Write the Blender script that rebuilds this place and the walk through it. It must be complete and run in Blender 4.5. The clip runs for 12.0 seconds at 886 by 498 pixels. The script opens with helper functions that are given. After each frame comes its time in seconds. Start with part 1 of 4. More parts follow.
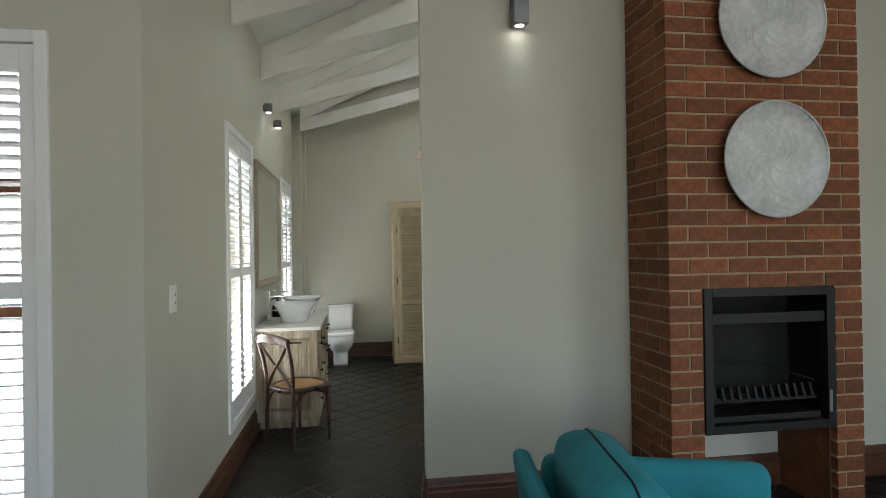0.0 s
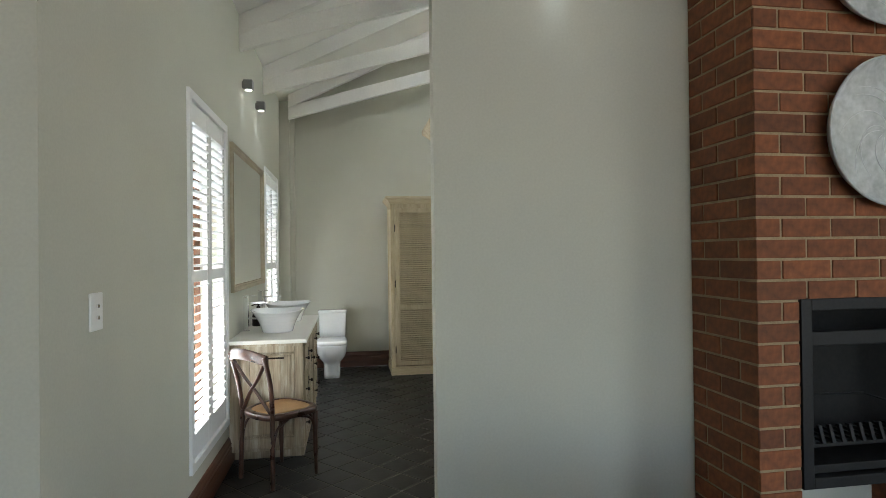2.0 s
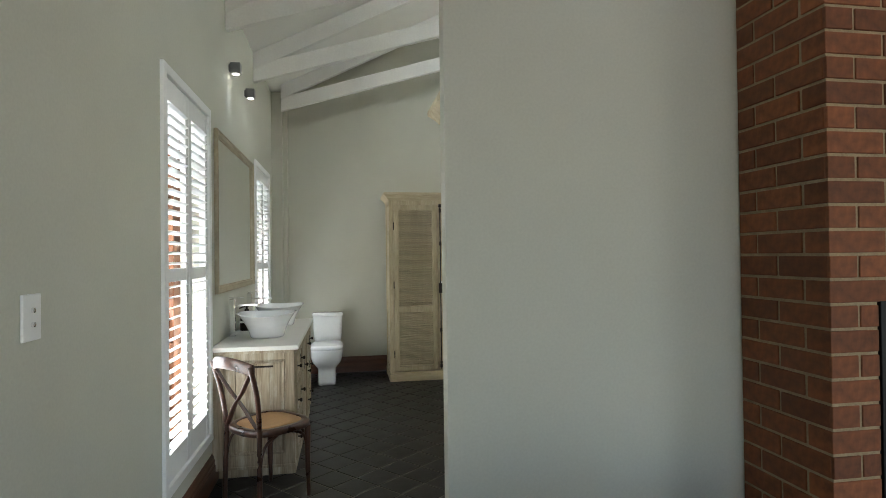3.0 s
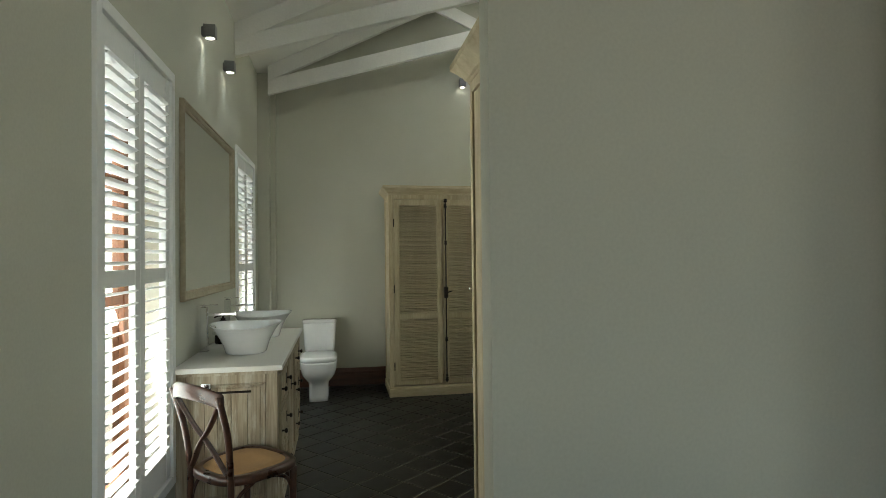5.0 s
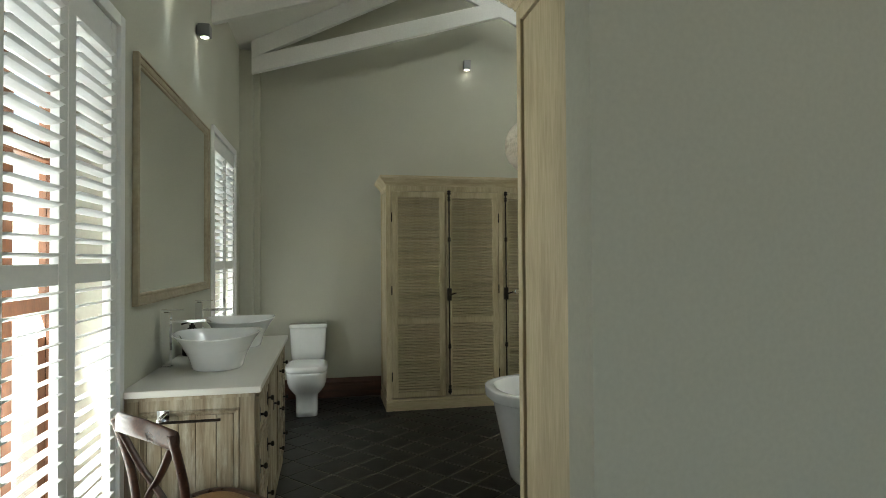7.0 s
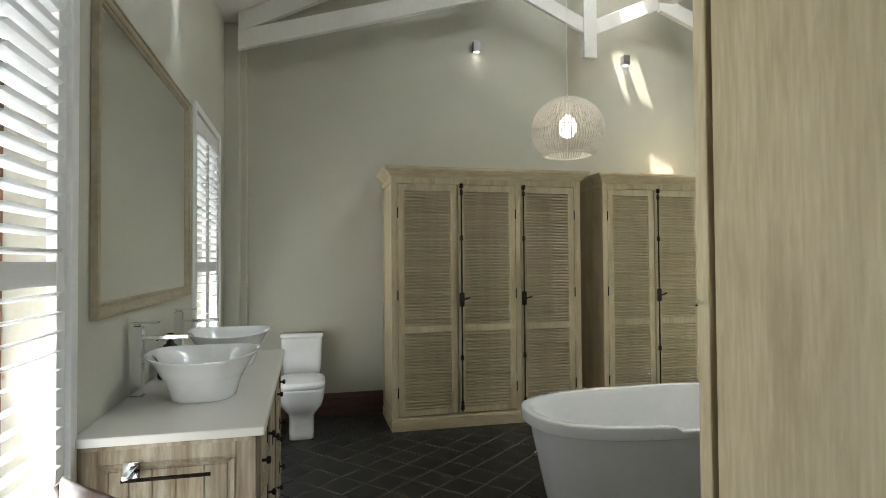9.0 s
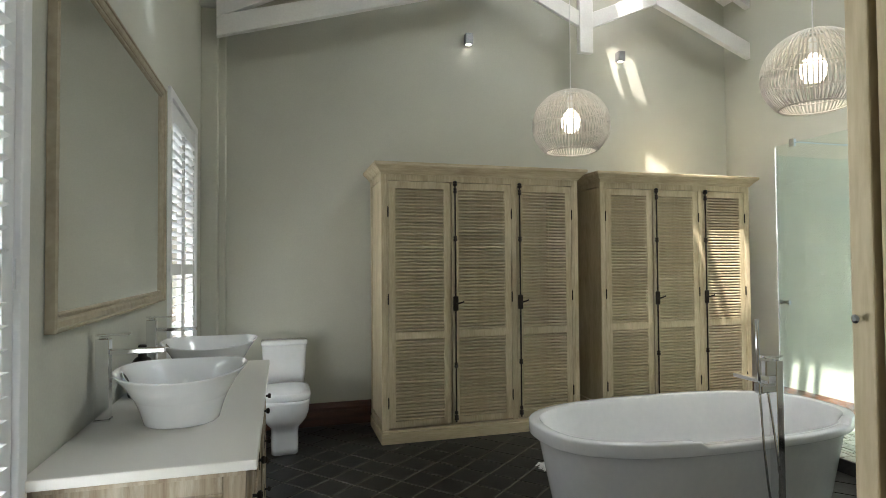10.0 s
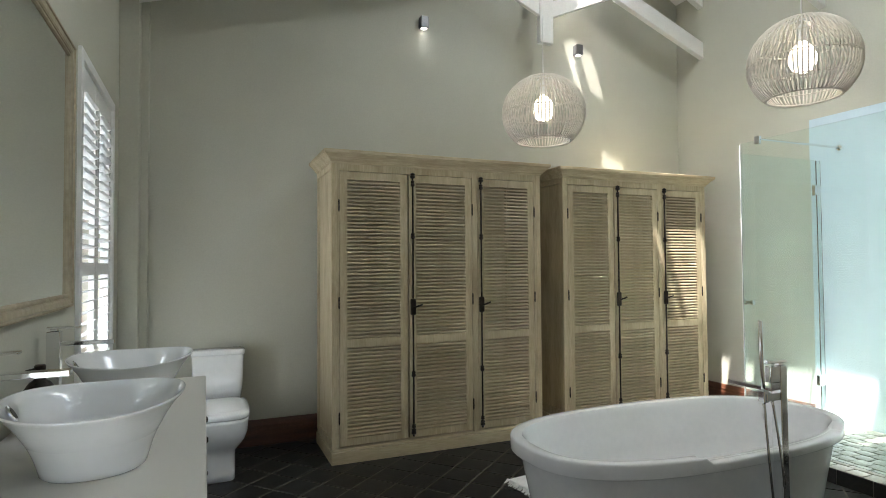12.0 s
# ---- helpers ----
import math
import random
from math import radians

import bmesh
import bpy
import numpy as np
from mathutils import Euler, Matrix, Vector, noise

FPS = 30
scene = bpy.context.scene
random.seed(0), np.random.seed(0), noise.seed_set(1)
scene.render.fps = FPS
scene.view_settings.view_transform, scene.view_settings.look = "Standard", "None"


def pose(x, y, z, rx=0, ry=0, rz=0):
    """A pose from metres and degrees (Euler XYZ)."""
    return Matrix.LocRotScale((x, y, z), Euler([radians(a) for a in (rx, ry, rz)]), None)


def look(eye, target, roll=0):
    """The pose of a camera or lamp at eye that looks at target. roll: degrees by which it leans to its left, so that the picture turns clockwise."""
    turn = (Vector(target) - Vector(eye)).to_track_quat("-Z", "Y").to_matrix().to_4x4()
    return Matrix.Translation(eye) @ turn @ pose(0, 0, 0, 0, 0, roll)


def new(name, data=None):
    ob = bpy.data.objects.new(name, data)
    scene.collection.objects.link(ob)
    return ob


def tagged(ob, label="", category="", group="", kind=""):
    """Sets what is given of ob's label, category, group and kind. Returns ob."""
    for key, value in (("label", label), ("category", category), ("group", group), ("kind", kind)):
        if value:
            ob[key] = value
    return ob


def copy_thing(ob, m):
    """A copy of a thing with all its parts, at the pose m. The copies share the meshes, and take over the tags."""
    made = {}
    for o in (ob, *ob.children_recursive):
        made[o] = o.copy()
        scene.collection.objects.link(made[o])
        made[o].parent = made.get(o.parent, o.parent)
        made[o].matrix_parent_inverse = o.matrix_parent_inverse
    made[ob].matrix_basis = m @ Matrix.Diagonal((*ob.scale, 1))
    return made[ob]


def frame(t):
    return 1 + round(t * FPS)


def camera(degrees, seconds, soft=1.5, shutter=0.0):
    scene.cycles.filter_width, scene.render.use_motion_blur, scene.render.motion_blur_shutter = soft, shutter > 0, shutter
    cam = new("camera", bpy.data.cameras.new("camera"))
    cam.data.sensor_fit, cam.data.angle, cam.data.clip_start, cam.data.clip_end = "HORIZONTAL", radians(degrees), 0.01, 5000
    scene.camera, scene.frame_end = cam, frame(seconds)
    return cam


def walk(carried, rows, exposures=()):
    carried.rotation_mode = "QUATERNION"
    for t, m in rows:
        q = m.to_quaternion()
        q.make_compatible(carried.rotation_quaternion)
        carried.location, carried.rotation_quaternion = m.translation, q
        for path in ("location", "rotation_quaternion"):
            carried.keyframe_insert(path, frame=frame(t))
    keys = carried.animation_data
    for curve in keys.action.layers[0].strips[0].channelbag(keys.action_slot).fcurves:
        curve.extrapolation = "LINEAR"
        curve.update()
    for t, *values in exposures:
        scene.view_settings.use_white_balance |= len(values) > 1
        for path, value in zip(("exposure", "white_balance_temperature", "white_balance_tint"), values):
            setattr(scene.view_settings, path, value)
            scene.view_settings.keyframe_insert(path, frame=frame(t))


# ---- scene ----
cam = camera(75.9, 12.0, 0.8)
PATH = [
    (0, (-0.003, -0.112, 1.505), (0.301, 1.865, 1.516), -0.9),
    (0.5, (0.008, 0.039, 1.493), (0.318, 2.015, 1.504), -0.9),
    (1, (0.019, 0.226, 1.492), (0.333, 2.201, 1.505), -0.9),
    (1.5, (0.014, 0.402, 1.49), (0.336, 2.376, 1.506), -0.8),
    (2, (0.005, 0.616, 1.49), (0.329, 2.589, 1.507), -0.7),
    (2.5, (0.001, 0.822, 1.487), (0.333, 2.794, 1.505), -0.7),
    (3, (0.002, 0.995, 1.463), (0.34, 2.966, 1.486), -0.7),
    (3.2, (0.008, 1.077, 1.471), (0.347, 3.048, 1.479), -0.7),
    (5, (-0.011, 1.701, 1.449), (0.35, 3.668, 1.479), -0.6),
    (5.5, (-0.001, 1.842, 1.431), (0.365, 3.808, 1.464), -0.5),
    (6, (-0.003, 2.009, 1.437), (0.372, 3.973, 1.47), -0.6),
    (6.5, (-0.006, 2.164, 1.429), (0.379, 4.126, 1.462), -0.5),
    (8.5, (-0.152, 2.782, 1.41), (0.291, 4.732, 1.451), -0.3),
    (9, (-0.18, 2.947, 1.405), (0.286, 4.891, 1.449), -0.4),
    (9.5, (-0.216, 3.106, 1.415), (0.284, 5.042, 1.463), -0.4),
    (10, (-0.249, 3.231, 1.407), (0.298, 5.154, 1.457), -0.4),
    (10.5, (-0.271, 3.316, 1.396), (0.333, 5.222, 1.449), -0.4),
    (11, (-0.289, 3.42, 1.375), (0.376, 5.306, 1.433), -0.4),
    (11.5, (-0.312, 3.537, 1.381), (0.409, 5.402, 1.44), -0.4),
    (12, (-0.318, 3.655, 1.386), (0.455, 5.498, 1.443), -0.4),
]
EXPOSURES = [(0, 2.48, 6700, 12), (1.5, 2.65, 6600, 12), (3.2, 2.55, 6600, 11), (4.8, 2.02, 7050, 4), (6.7, 1.9, 7000, 4), (8.3, 2.36, 6850, 12), (12, 2.3, 6450, 12)]
walk(cam, [(t, look(eye, target, roll)) for t, eye, target, roll in PATH], EXPOSURES)

# ---- light ----
world = bpy.data.worlds.new("sky")
scene.world = world
world.use_nodes = True
wn = world.node_tree.nodes
sky = wn.new("ShaderNodeTexSky")
sky.sky_type, sky.sun_disc = "NISHITA", False
SUN = Vector((0.34, 0.15, -1.0)).normalized()
sky.sun_elevation = math.asin(-SUN.z)
sky.sun_rotation = math.atan2(-SUN.x, -SUN.y)
world.node_tree.links.new(sky.outputs[0], wn["Background"].inputs[0])
wn["Background"].inputs[1].default_value = 0.15

sun = new("sun", bpy.data.lights.new("sun", "SUN"))
sun.data.energy, sun.data.angle, sun.data.color = 5.0, radians(0.5), (1.0, 0.95, 0.87)
sun.matrix_world = look((0, 0, 12), Vector((0, 0, 12)) + SUN)


def area(name, eye, target, width, height, watts, colour):
    ob = new(name, bpy.data.lights.new(name, "AREA"))
    ob.data.shape, ob.data.size, ob.data.size_y = "RECTANGLE", width, height
    ob.data.energy, ob.data.color = watts, colour
    ob.matrix_world = look(eye, target)
    return ob


DAY = (0.91, 0.98, 1.0)
area("daylight", (-1.135, 4.37, 1.4), (0, 4.37, 1.72), 0.9, 1.9, 9.5, DAY)
area("daylight", (-1.135, 7.24, 1.4), (0, 7.2, 1.75), 0.9, 1.9, 7.5, DAY)
area("daylight", (-1.7, 2.655, 1.4), (-1.7, 0, 1.3), 0.85, 1.9, 2.4, DAY)
# next two: fill lamps added in unseen south and east openings of the living room
area("daylight", (1.75, -3.95, 1.2), (1.5, 0, 1.0), 2.0, 2.2, 2.8, DAY)
area("daylight", (4.45, -1.3, 1.25), (0, -0.6, 1.1), 2.0, 2.2, 4.2, DAY)
area("daylight", (2.57, 6.2, 4.98), (2.62, 6.3, 0), 0.52, 3.6, 19, DAY)

# ---- materials ----


def material(name, a, b, rough=0.6, scale=6.0, fine=60.0, bump=0.1, metal=0.0, stretch=(1, 1, 1), coat=0.0, per_piece=0.0, spec=0.5, rough_var=0.1, wash=None):
    """Two colours mixed by a coarse and a fine noise, with relief and uneven gloss."""
    m = bpy.data.materials.new(name)
    m.use_nodes = True
    n, l = m.node_tree.nodes, m.node_tree.links
    p = n["Principled BSDF"]
    tc, mp = n.new("ShaderNodeTexCoord"), n.new("ShaderNodeMapping")
    mp.inputs["Scale"].default_value = stretch
    l.new(tc.outputs["Object"], mp.inputs[0])
    big, small = n.new("ShaderNodeTexNoise"), n.new("ShaderNodeTexNoise")
    for node, s in ((big, scale), (small, fine)):
        node.inputs["Scale"].default_value = s
        node.inputs["Detail"].default_value = 5
        l.new(mp.outputs[0], node.inputs["Vector"])
    add = n.new("ShaderNodeMath")
    add.operation = "MULTIPLY_ADD"
    add.inputs[1].default_value = 0.45
    l.new(small.outputs[0], add.inputs[0])
    half = n.new("ShaderNodeMath")
    half.operation = "MULTIPLY"
    half.inputs[1].default_value = 0.55
    l.new(big.outputs[0], half.inputs[0])
    l.new(half.outputs[0], add.inputs[2])
    ramp = n.new("ShaderNodeValToRGB")
    ramp.color_ramp.elements[0].position, ramp.color_ramp.elements[1].position = 0.36, 0.64
    ramp.color_ramp.elements[0].color, ramp.color_ramp.elements[1].color = (*a, 1), (*b, 1)
    l.new(add.outputs[0], ramp.inputs[0])
    colour = ramp.outputs[0]
    if wash:                             # worn patches of another colour
        patch, edge, mix = n.new("ShaderNodeTexNoise"), n.new("ShaderNodeMapRange"), n.new("ShaderNodeMixRGB")
        half_way = n.new("ShaderNodeMapping")
        half_way.inputs["Scale"].default_value = [q ** 0.6 for q in stretch]
        l.new(tc.outputs["Object"], half_way.inputs[0])
        l.new(half_way.outputs[0], patch.inputs["Vector"])
        patch.inputs["Scale"].default_value, patch.inputs["Detail"].default_value, patch.inputs["Roughness"].default_value = wash[1], 6, 0.65
        edge.inputs[1].default_value, edge.inputs[2].default_value, edge.inputs[4].default_value = 0.5, 0.66, wash[2]
        l.new(patch.outputs[0], edge.inputs[0])
        l.new(edge.outputs[0], mix.inputs[0])
        l.new(colour, mix.inputs[1])
        mix.inputs[2].default_value = (*wash[0], 1)
        colour = mix.outputs[0]
    if per_piece:
        info, hsv, rng = n.new("ShaderNodeObjectInfo"), n.new("ShaderNodeHueSaturation"), n.new("ShaderNodeMapRange")
        rng.inputs[3].default_value, rng.inputs[4].default_value = 1 - per_piece, 1 + per_piece
        l.new(info.outputs["Random"], rng.inputs[0])
        l.new(rng.outputs[0], hsv.inputs["Value"])
        l.new(colour, hsv.inputs["Color"])
        colour = hsv.outputs[0]
    l.new(colour, p.inputs["Base Color"])
    rr = n.new("ShaderNodeMapRange")
    rr.inputs[3].default_value, rr.inputs[4].default_value = max(0, rough - rough_var), min(1, rough + rough_var)
    l.new(big.outputs[0], rr.inputs[0])
    l.new(rr.outputs[0], p.inputs["Roughness"])
    p.inputs["Metallic"].default_value = metal
    p.inputs["Specular IOR Level"].default_value = spec
    p.inputs["Coat Weight"].default_value = coat
    if bump:
        bn = n.new("ShaderNodeBump")
        bn.inputs["Strength"].default_value, bn.inputs["Distance"].default_value = bump, 0.004
        l.new(add.outputs[0], bn.inputs["Height"])
        l.new(bn.outputs[0], p.inputs["Normal"])
    return m


def glow(name, colour, strength):
    m = bpy.data.materials.new(name)
    m.use_nodes = True
    p = m.node_tree.nodes["Principled BSDF"]
    p.inputs["Base Color"].default_value = (0.9, 0.9, 0.88, 1)
    p.inputs["Emission Color"].default_value = (*colour, 1)
    p.inputs["Emission Strength"].default_value = strength
    return m


def glass(name, tint, rough=0.0):
    m = bpy.data.materials.new(name)
    m.use_nodes = True
    p = m.node_tree.nodes["Principled BSDF"]
    p.inputs["Base Color"].default_value = (*tint, 1)
    p.inputs["Transmission Weight"].default_value = 1
    p.inputs["Roughness"].default_value = rough
    p.inputs["IOR"].default_value = 1.45
    return m


PLASTER = material("painted_plaster", (0.51, 0.505, 0.428), (0.565, 0.56, 0.476), 0.75, 1.2, 90, 0.06)
CEILING = material("white_ceiling_board", (0.83, 0.82, 0.785), (0.88, 0.87, 0.84), 0.7, 1.5, 70, 0.05)
WHITEWOOD = material("white_painted_timber", (0.76, 0.75, 0.72), (0.84, 0.83, 0.8), 0.45, 3, 60, 0.06, stretch=(1, 1, 1))
SHUTTER = material("white_shutter_lacquer", (0.8, 0.81, 0.81), (0.86, 0.86, 0.85), 0.35, 3, 50, 0.03)
SKIRT = material("red_brown_stained_timber", (0.055, 0.02, 0.011), (0.14, 0.052, 0.026), 0.4, 3, 40, 0.15, stretch=(1, 1, 8))
TIMBER = material("brown_window_timber", (0.15, 0.055, 0.023), (0.27, 0.1, 0.042), 0.45, 3, 40, 0.15, stretch=(6, 6, 1))
LIMED = material("limed_grey_oak", (0.42, 0.345, 0.21), (0.58, 0.495, 0.335), 0.62, 1.6, 16, 0.22, stretch=(7, 7, 0.7), per_piece=0.09, wash=((0.34, 0.255, 0.155), 2.6, 0.65))
LIMEDH = material("limed_grey_oak_crosswise", (0.42, 0.345, 0.21), (0.58, 0.495, 0.335), 0.62, 1.6, 16, 0.22, stretch=(0.7, 7, 7), per_piece=0.09, wash=((0.34, 0.255, 0.155), 2.6, 0.65))
FRAMEWOOD = material("grey_limed_frame_timber", (0.33, 0.275, 0.185), (0.45, 0.39, 0.28), 0.6, 4, 35, 0.15, stretch=(1, 1, 1))
WORN = material("weathered_pale_pine", (0.215, 0.16, 0.1), (0.42, 0.355, 0.25), 0.72, 2.2, 15, 0.7, stretch=(8, 8, 0.45), per_piece=0.12, wash=((0.52, 0.47, 0.37), 5.0, 0.8))
IRON = material("dark_bronze_iron", (0.014, 0.011, 0.009), (0.045, 0.034, 0.026), 0.45, 20, 90, 0.2, metal=0.8)
CHROME = material("polished_chrome", (0.82, 0.83, 0.84), (0.88, 0.88, 0.88), 0.09, 4, 40, 0.0, metal=1.0, rough_var=0.03)
PORCELAIN = material("glazed_white_porcelain", (0.82, 0.83, 0.83), (0.86, 0.86, 0.86), 0.12, 3, 30, 0.0, coat=0.4, rough_var=0.04)
ACRYLIC = material("white_acrylic", (0.74, 0.75, 0.76), (0.79, 0.795, 0.8), 0.18, 3, 30, 0.0, coat=0.3, rough_var=0.05)
QUARTZ = material("cream_quartz", (0.69, 0.67, 0.615), (0.71, 0.69, 0.635), 0.38, 4, 160, 0.0)
TILE = material("charcoal_slate_tile", (0.007, 0.007, 0.007), (0.022, 0.0205, 0.0185), 0.38, 5, 45, 0.35, per_piece=0.35, rough_var=0.14, spec=0.32)
GROUT = material("grey_brown_grout", (0.11, 0.096, 0.08), (0.19, 0.168, 0.14), 0.85, 8, 120, 0.2)
BRICK = material("red_face_brick", (0.13, 0.0405, 0.0145), (0.285, 0.092, 0.031), 0.75, 7, 34, 0.4, per_piece=0.3)
MORTAR = material("buff_mortar", (0.26, 0.195, 0.115), (0.42, 0.32, 0.195), 0.9, 14, 120, 0.4)
STEEL = material("brushed_grey_steel", (0.17, 0.17, 0.175), (0.26, 0.26, 0.265), 0.4, 8, 120, 0.05, metal=0.5)
BLACK = material("matt_black_steel", (0.006, 0.006, 0.006), (0.014, 0.014, 0.014), 0.5, 8, 90, 0.1, spec=0.3)
SOOT = material("sooty_firebox", (0.004, 0.004, 0.004), (0.014, 0.013, 0.012), 0.8, 6, 60, 0.3)
ZINC = material("pale_hammered_metal", (0.4, 0.43, 0.42), (0.66, 0.68, 0.68), 0.6, 5, 34, 0.35, metal=0.15)
SCRATCH = material("bright_raised_metal", (0.62, 0.64, 0.64), (0.78, 0.8, 0.8), 0.45, 8, 60, 0.1, metal=0.2)
TEAL = material("turquoise_wool", (0.012, 0.2, 0.25), (0.02, 0.275, 0.33), 0.9, 5, 320, 0.3)
PIPING = material("navy_piping", (0.01, 0.02, 0.035), (0.015, 0.03, 0.05), 0.8, 20, 120, 0.1)
WALNUT = material("dark_walnut", (0.026, 0.011, 0.007), (0.085, 0.034, 0.019), 0.3, 4, 40, 0.15, stretch=(3, 3, 3))
CANE = material("woven_cane", (0.26, 0.14, 0.055), (0.42, 0.25, 0.11), 0.6, 6, 190, 0.5)
RATTAN = material("bleached_rattan", (0.68, 0.64, 0.56), (0.8, 0.765, 0.69), 0.6, 8, 70, 0.2)
PLASTIC = material("white_plastic", (0.8, 0.8, 0.78), (0.84, 0.84, 0.82), 0.35, 6, 60, 0.0)
CLADDING = material("pale_blue_glass_cladding", (0.62, 0.76, 0.85), (0.67, 0.8, 0.88), 0.08, 1.5, 30, 0.0, coat=0.5, rough_var=0.02)
PEBBLE = material("green_grey_slate_mosaic", (0.27, 0.28, 0.22), (0.43, 0.43, 0.36), 0.35, 9, 60, 0.4, per_piece=0.16)
GRAVEL = material("pale_gravel_ground", (0.17, 0.155, 0.125), (0.28, 0.255, 0.21), 0.9, 0.7, 25, 0.4)
LEAF = material("grey_green_leaf", (0.045, 0.075, 0.03), (0.1, 0.14, 0.06), 0.6, 5, 60, 0.1)
BARK = material("grey_bark", (0.1, 0.085, 0.07), (0.2, 0.17, 0.14), 0.9, 5, 60, 0.4)
FLEECE = material("white_tufted_cotton", (0.72, 0.72, 0.7), (0.84, 0.84, 0.82), 0.95, 20, 160, 0.4)
MIRROR = material("silvered_mirror", (0.86, 0.88, 0.86), (0.87, 0.89, 0.87), 0.015, 2, 20, 0.0, metal=1.0, rough_var=0.01)
PANE = glass("clear_pane", (0.98, 1.0, 0.99))
GREENGLASS = glass("green_edged_glass", (0.88, 0.955, 0.93), 0.0)
BULB = glow("lit_bulb", (1.0, 0.9, 0.74), 1.9)
LED = glow("lit_led", (1.0, 0.98, 0.93), 4)

# ---- mesh helpers ----


def mesh(name, bm, mat, smooth=False):
    bmesh.ops.recalc_face_normals(bm, faces=bm.faces)
    me = bpy.data.meshes.new(name)
    bm.to_mesh(me)
    bm.free()
    me.materials.append(mat)
    if smooth:
        for f in me.polygons:
            f.use_smooth = True
    return me


def part(name, bm, mat, parent=None, label="", smooth=False, at=None):
    ob = new(name, mesh(name, bm, mat, smooth))
    ob.parent = parent
    if at:
        ob.location = at
    if label:
        ob["label"] = label
    return ob


def piece(name, me, parent, m):
    ob = new(name, me)
    ob.parent = parent
    ob.matrix_basis = m
    return ob


def structure(name, bm, mat, label, category, smooth=False):
    return tagged(part(name, bm, mat, None, "", smooth), label, category, "", "structure")


def thing(name, x, y, z, label, category, group="", turn=0.0):
    ob = new(name)
    ob.empty_display_size = 0.1
    ob.matrix_basis = pose(x, y, z, 0, 0, turn)
    return tagged(ob, label, category, group)


def cuboid(bm, x0, x1, y0, y1, z0, z1, bevel=0.0):
    v = [bm.verts.new((x, y, z)) for z in (z0, z1) for x, y in ((x0, y0), (x1, y0), (x1, y1), (x0, y1))]
    fs = [bm.faces.new([v[i] for i in q]) for q in ((3, 2, 1, 0), (4, 5, 6, 7), (0, 1, 5, 4), (1, 2, 6, 5), (2, 3, 7, 6), (3, 0, 4, 7))]
    if bevel:
        edges = {e for f in fs for e in f.edges}
        bmesh.ops.bevel(bm, geom=list(edges), offset=bevel, segments=2, affect="EDGES", profile=0.5)
    return bm


def boxes(*rows, bevel=0.0):
    bm = bmesh.new()
    for r in rows:
        cuboid(bm, *r, bevel=bevel)
    return bm


def prism(bm, outline, axis, a, b):
    """Extrudes an outline (in the two other axes, in order) from a to b along the axis."""
    def spot(p, q):
        return {"x": (q, p[0], p[1]), "y": (p[0], q, p[1]), "z": (p[0], p[1], q)}[axis]
    lo, hi = [bm.verts.new(spot(p, a)) for p in outline], [bm.verts.new(spot(p, b)) for p in outline]
    bm.faces.new(lo[::-1])
    bm.faces.new(hi)
    n = len(outline)
    for i in range(n):
        bm.faces.new((lo[i], lo[(i + 1) % n], hi[(i + 1) % n], hi[i]))
    return bm


def lathe(bm, profile, segs=32, sx=1.0, sy=1.0, close=True):
    """Turns a profile of (radius, height) rows round z."""
    rings = [[bm.verts.new((r * sx * math.cos(2 * math.pi * i / segs), r * sy * math.sin(2 * math.pi * i / segs), z)) for i in range(segs)] for r, z in profile]
    for lo, hi in zip(rings, rings[1:]):
        for i in range(segs):
            bm.faces.new((lo[i], lo[(i + 1) % segs], hi[(i + 1) % segs], hi[i]))
    if close:
        bm.faces.new(rings[0][::-1])
        bm.faces.new(rings[-1])
    return bm


def tube(bm, path, radius, segs=8, flat=1.0, closed=False):
    """Sweeps a round (or flattened) section along a path."""
    pts = [Vector(p) for p in path]
    n = len(pts)
    rings = []
    up = Vector((0, 0, 1))
    for i, p in enumerate(pts):
        a, b = pts[(i - 1) % n if closed else max(i - 1, 0)], pts[(i + 1) % n if closed else min(i + 1, n - 1)]
        d = (b - a).normalized()
        side = d.cross(up)
        side = side.normalized() if side.length > 0.05 else d.cross(Vector((0, 1, 0))).normalized()
        top = side.cross(d)
        r = radius[i] if isinstance(radius, (list, tuple)) else radius
        rings.append([bm.verts.new(p + side * (r * math.cos(2 * math.pi * k / segs)) + top * (r * flat * math.sin(2 * math.pi * k / segs))) for k in range(segs)])
    for lo, hi in zip(rings, rings[1:] + rings[:1] if closed else rings[1:]):
        for k in range(segs):
            bm.faces.new((lo[k], lo[(k + 1) % segs], hi[(k + 1) % segs], hi[k]))
    if not closed:
        bm.faces.new(rings[0][::-1])
        bm.faces.new(rings[-1])
    return bm


def curve(points, n=10):
    """A smooth line of n steps a span through the points (Catmull-Rom)."""
    p = [Vector(q) for q in points]
    p = [2 * p[0] - p[1]] + p + [2 * p[-1] - p[-2]]
    out = []
    for i in range(1, len(p) - 2):
        for k in range(n):
            t = k / n
            out.append(0.5 * (2 * p[i] + (p[i + 1] - p[i - 1]) * t + (2 * p[i - 1] - 5 * p[i] + 4 * p[i + 1] - p[i + 2]) * t * t + (3 * p[i] - p[i - 1] - 3 * p[i + 1] + p[i + 2]) * t ** 3))
    return out + [p[-2]]


def superloop(a, b, e, n=40):
    """A closed outline between an ellipse (e=2) and a box (large e)."""
    out = []
    for i in range(n):
        t = 2 * math.pi * i / n
        c, s = math.cos(t), math.sin(t)
        out.append((a * math.copysign(abs(c) ** (2 / e), c), b * math.copysign(abs(s) ** (2 / e), s)))
    return out


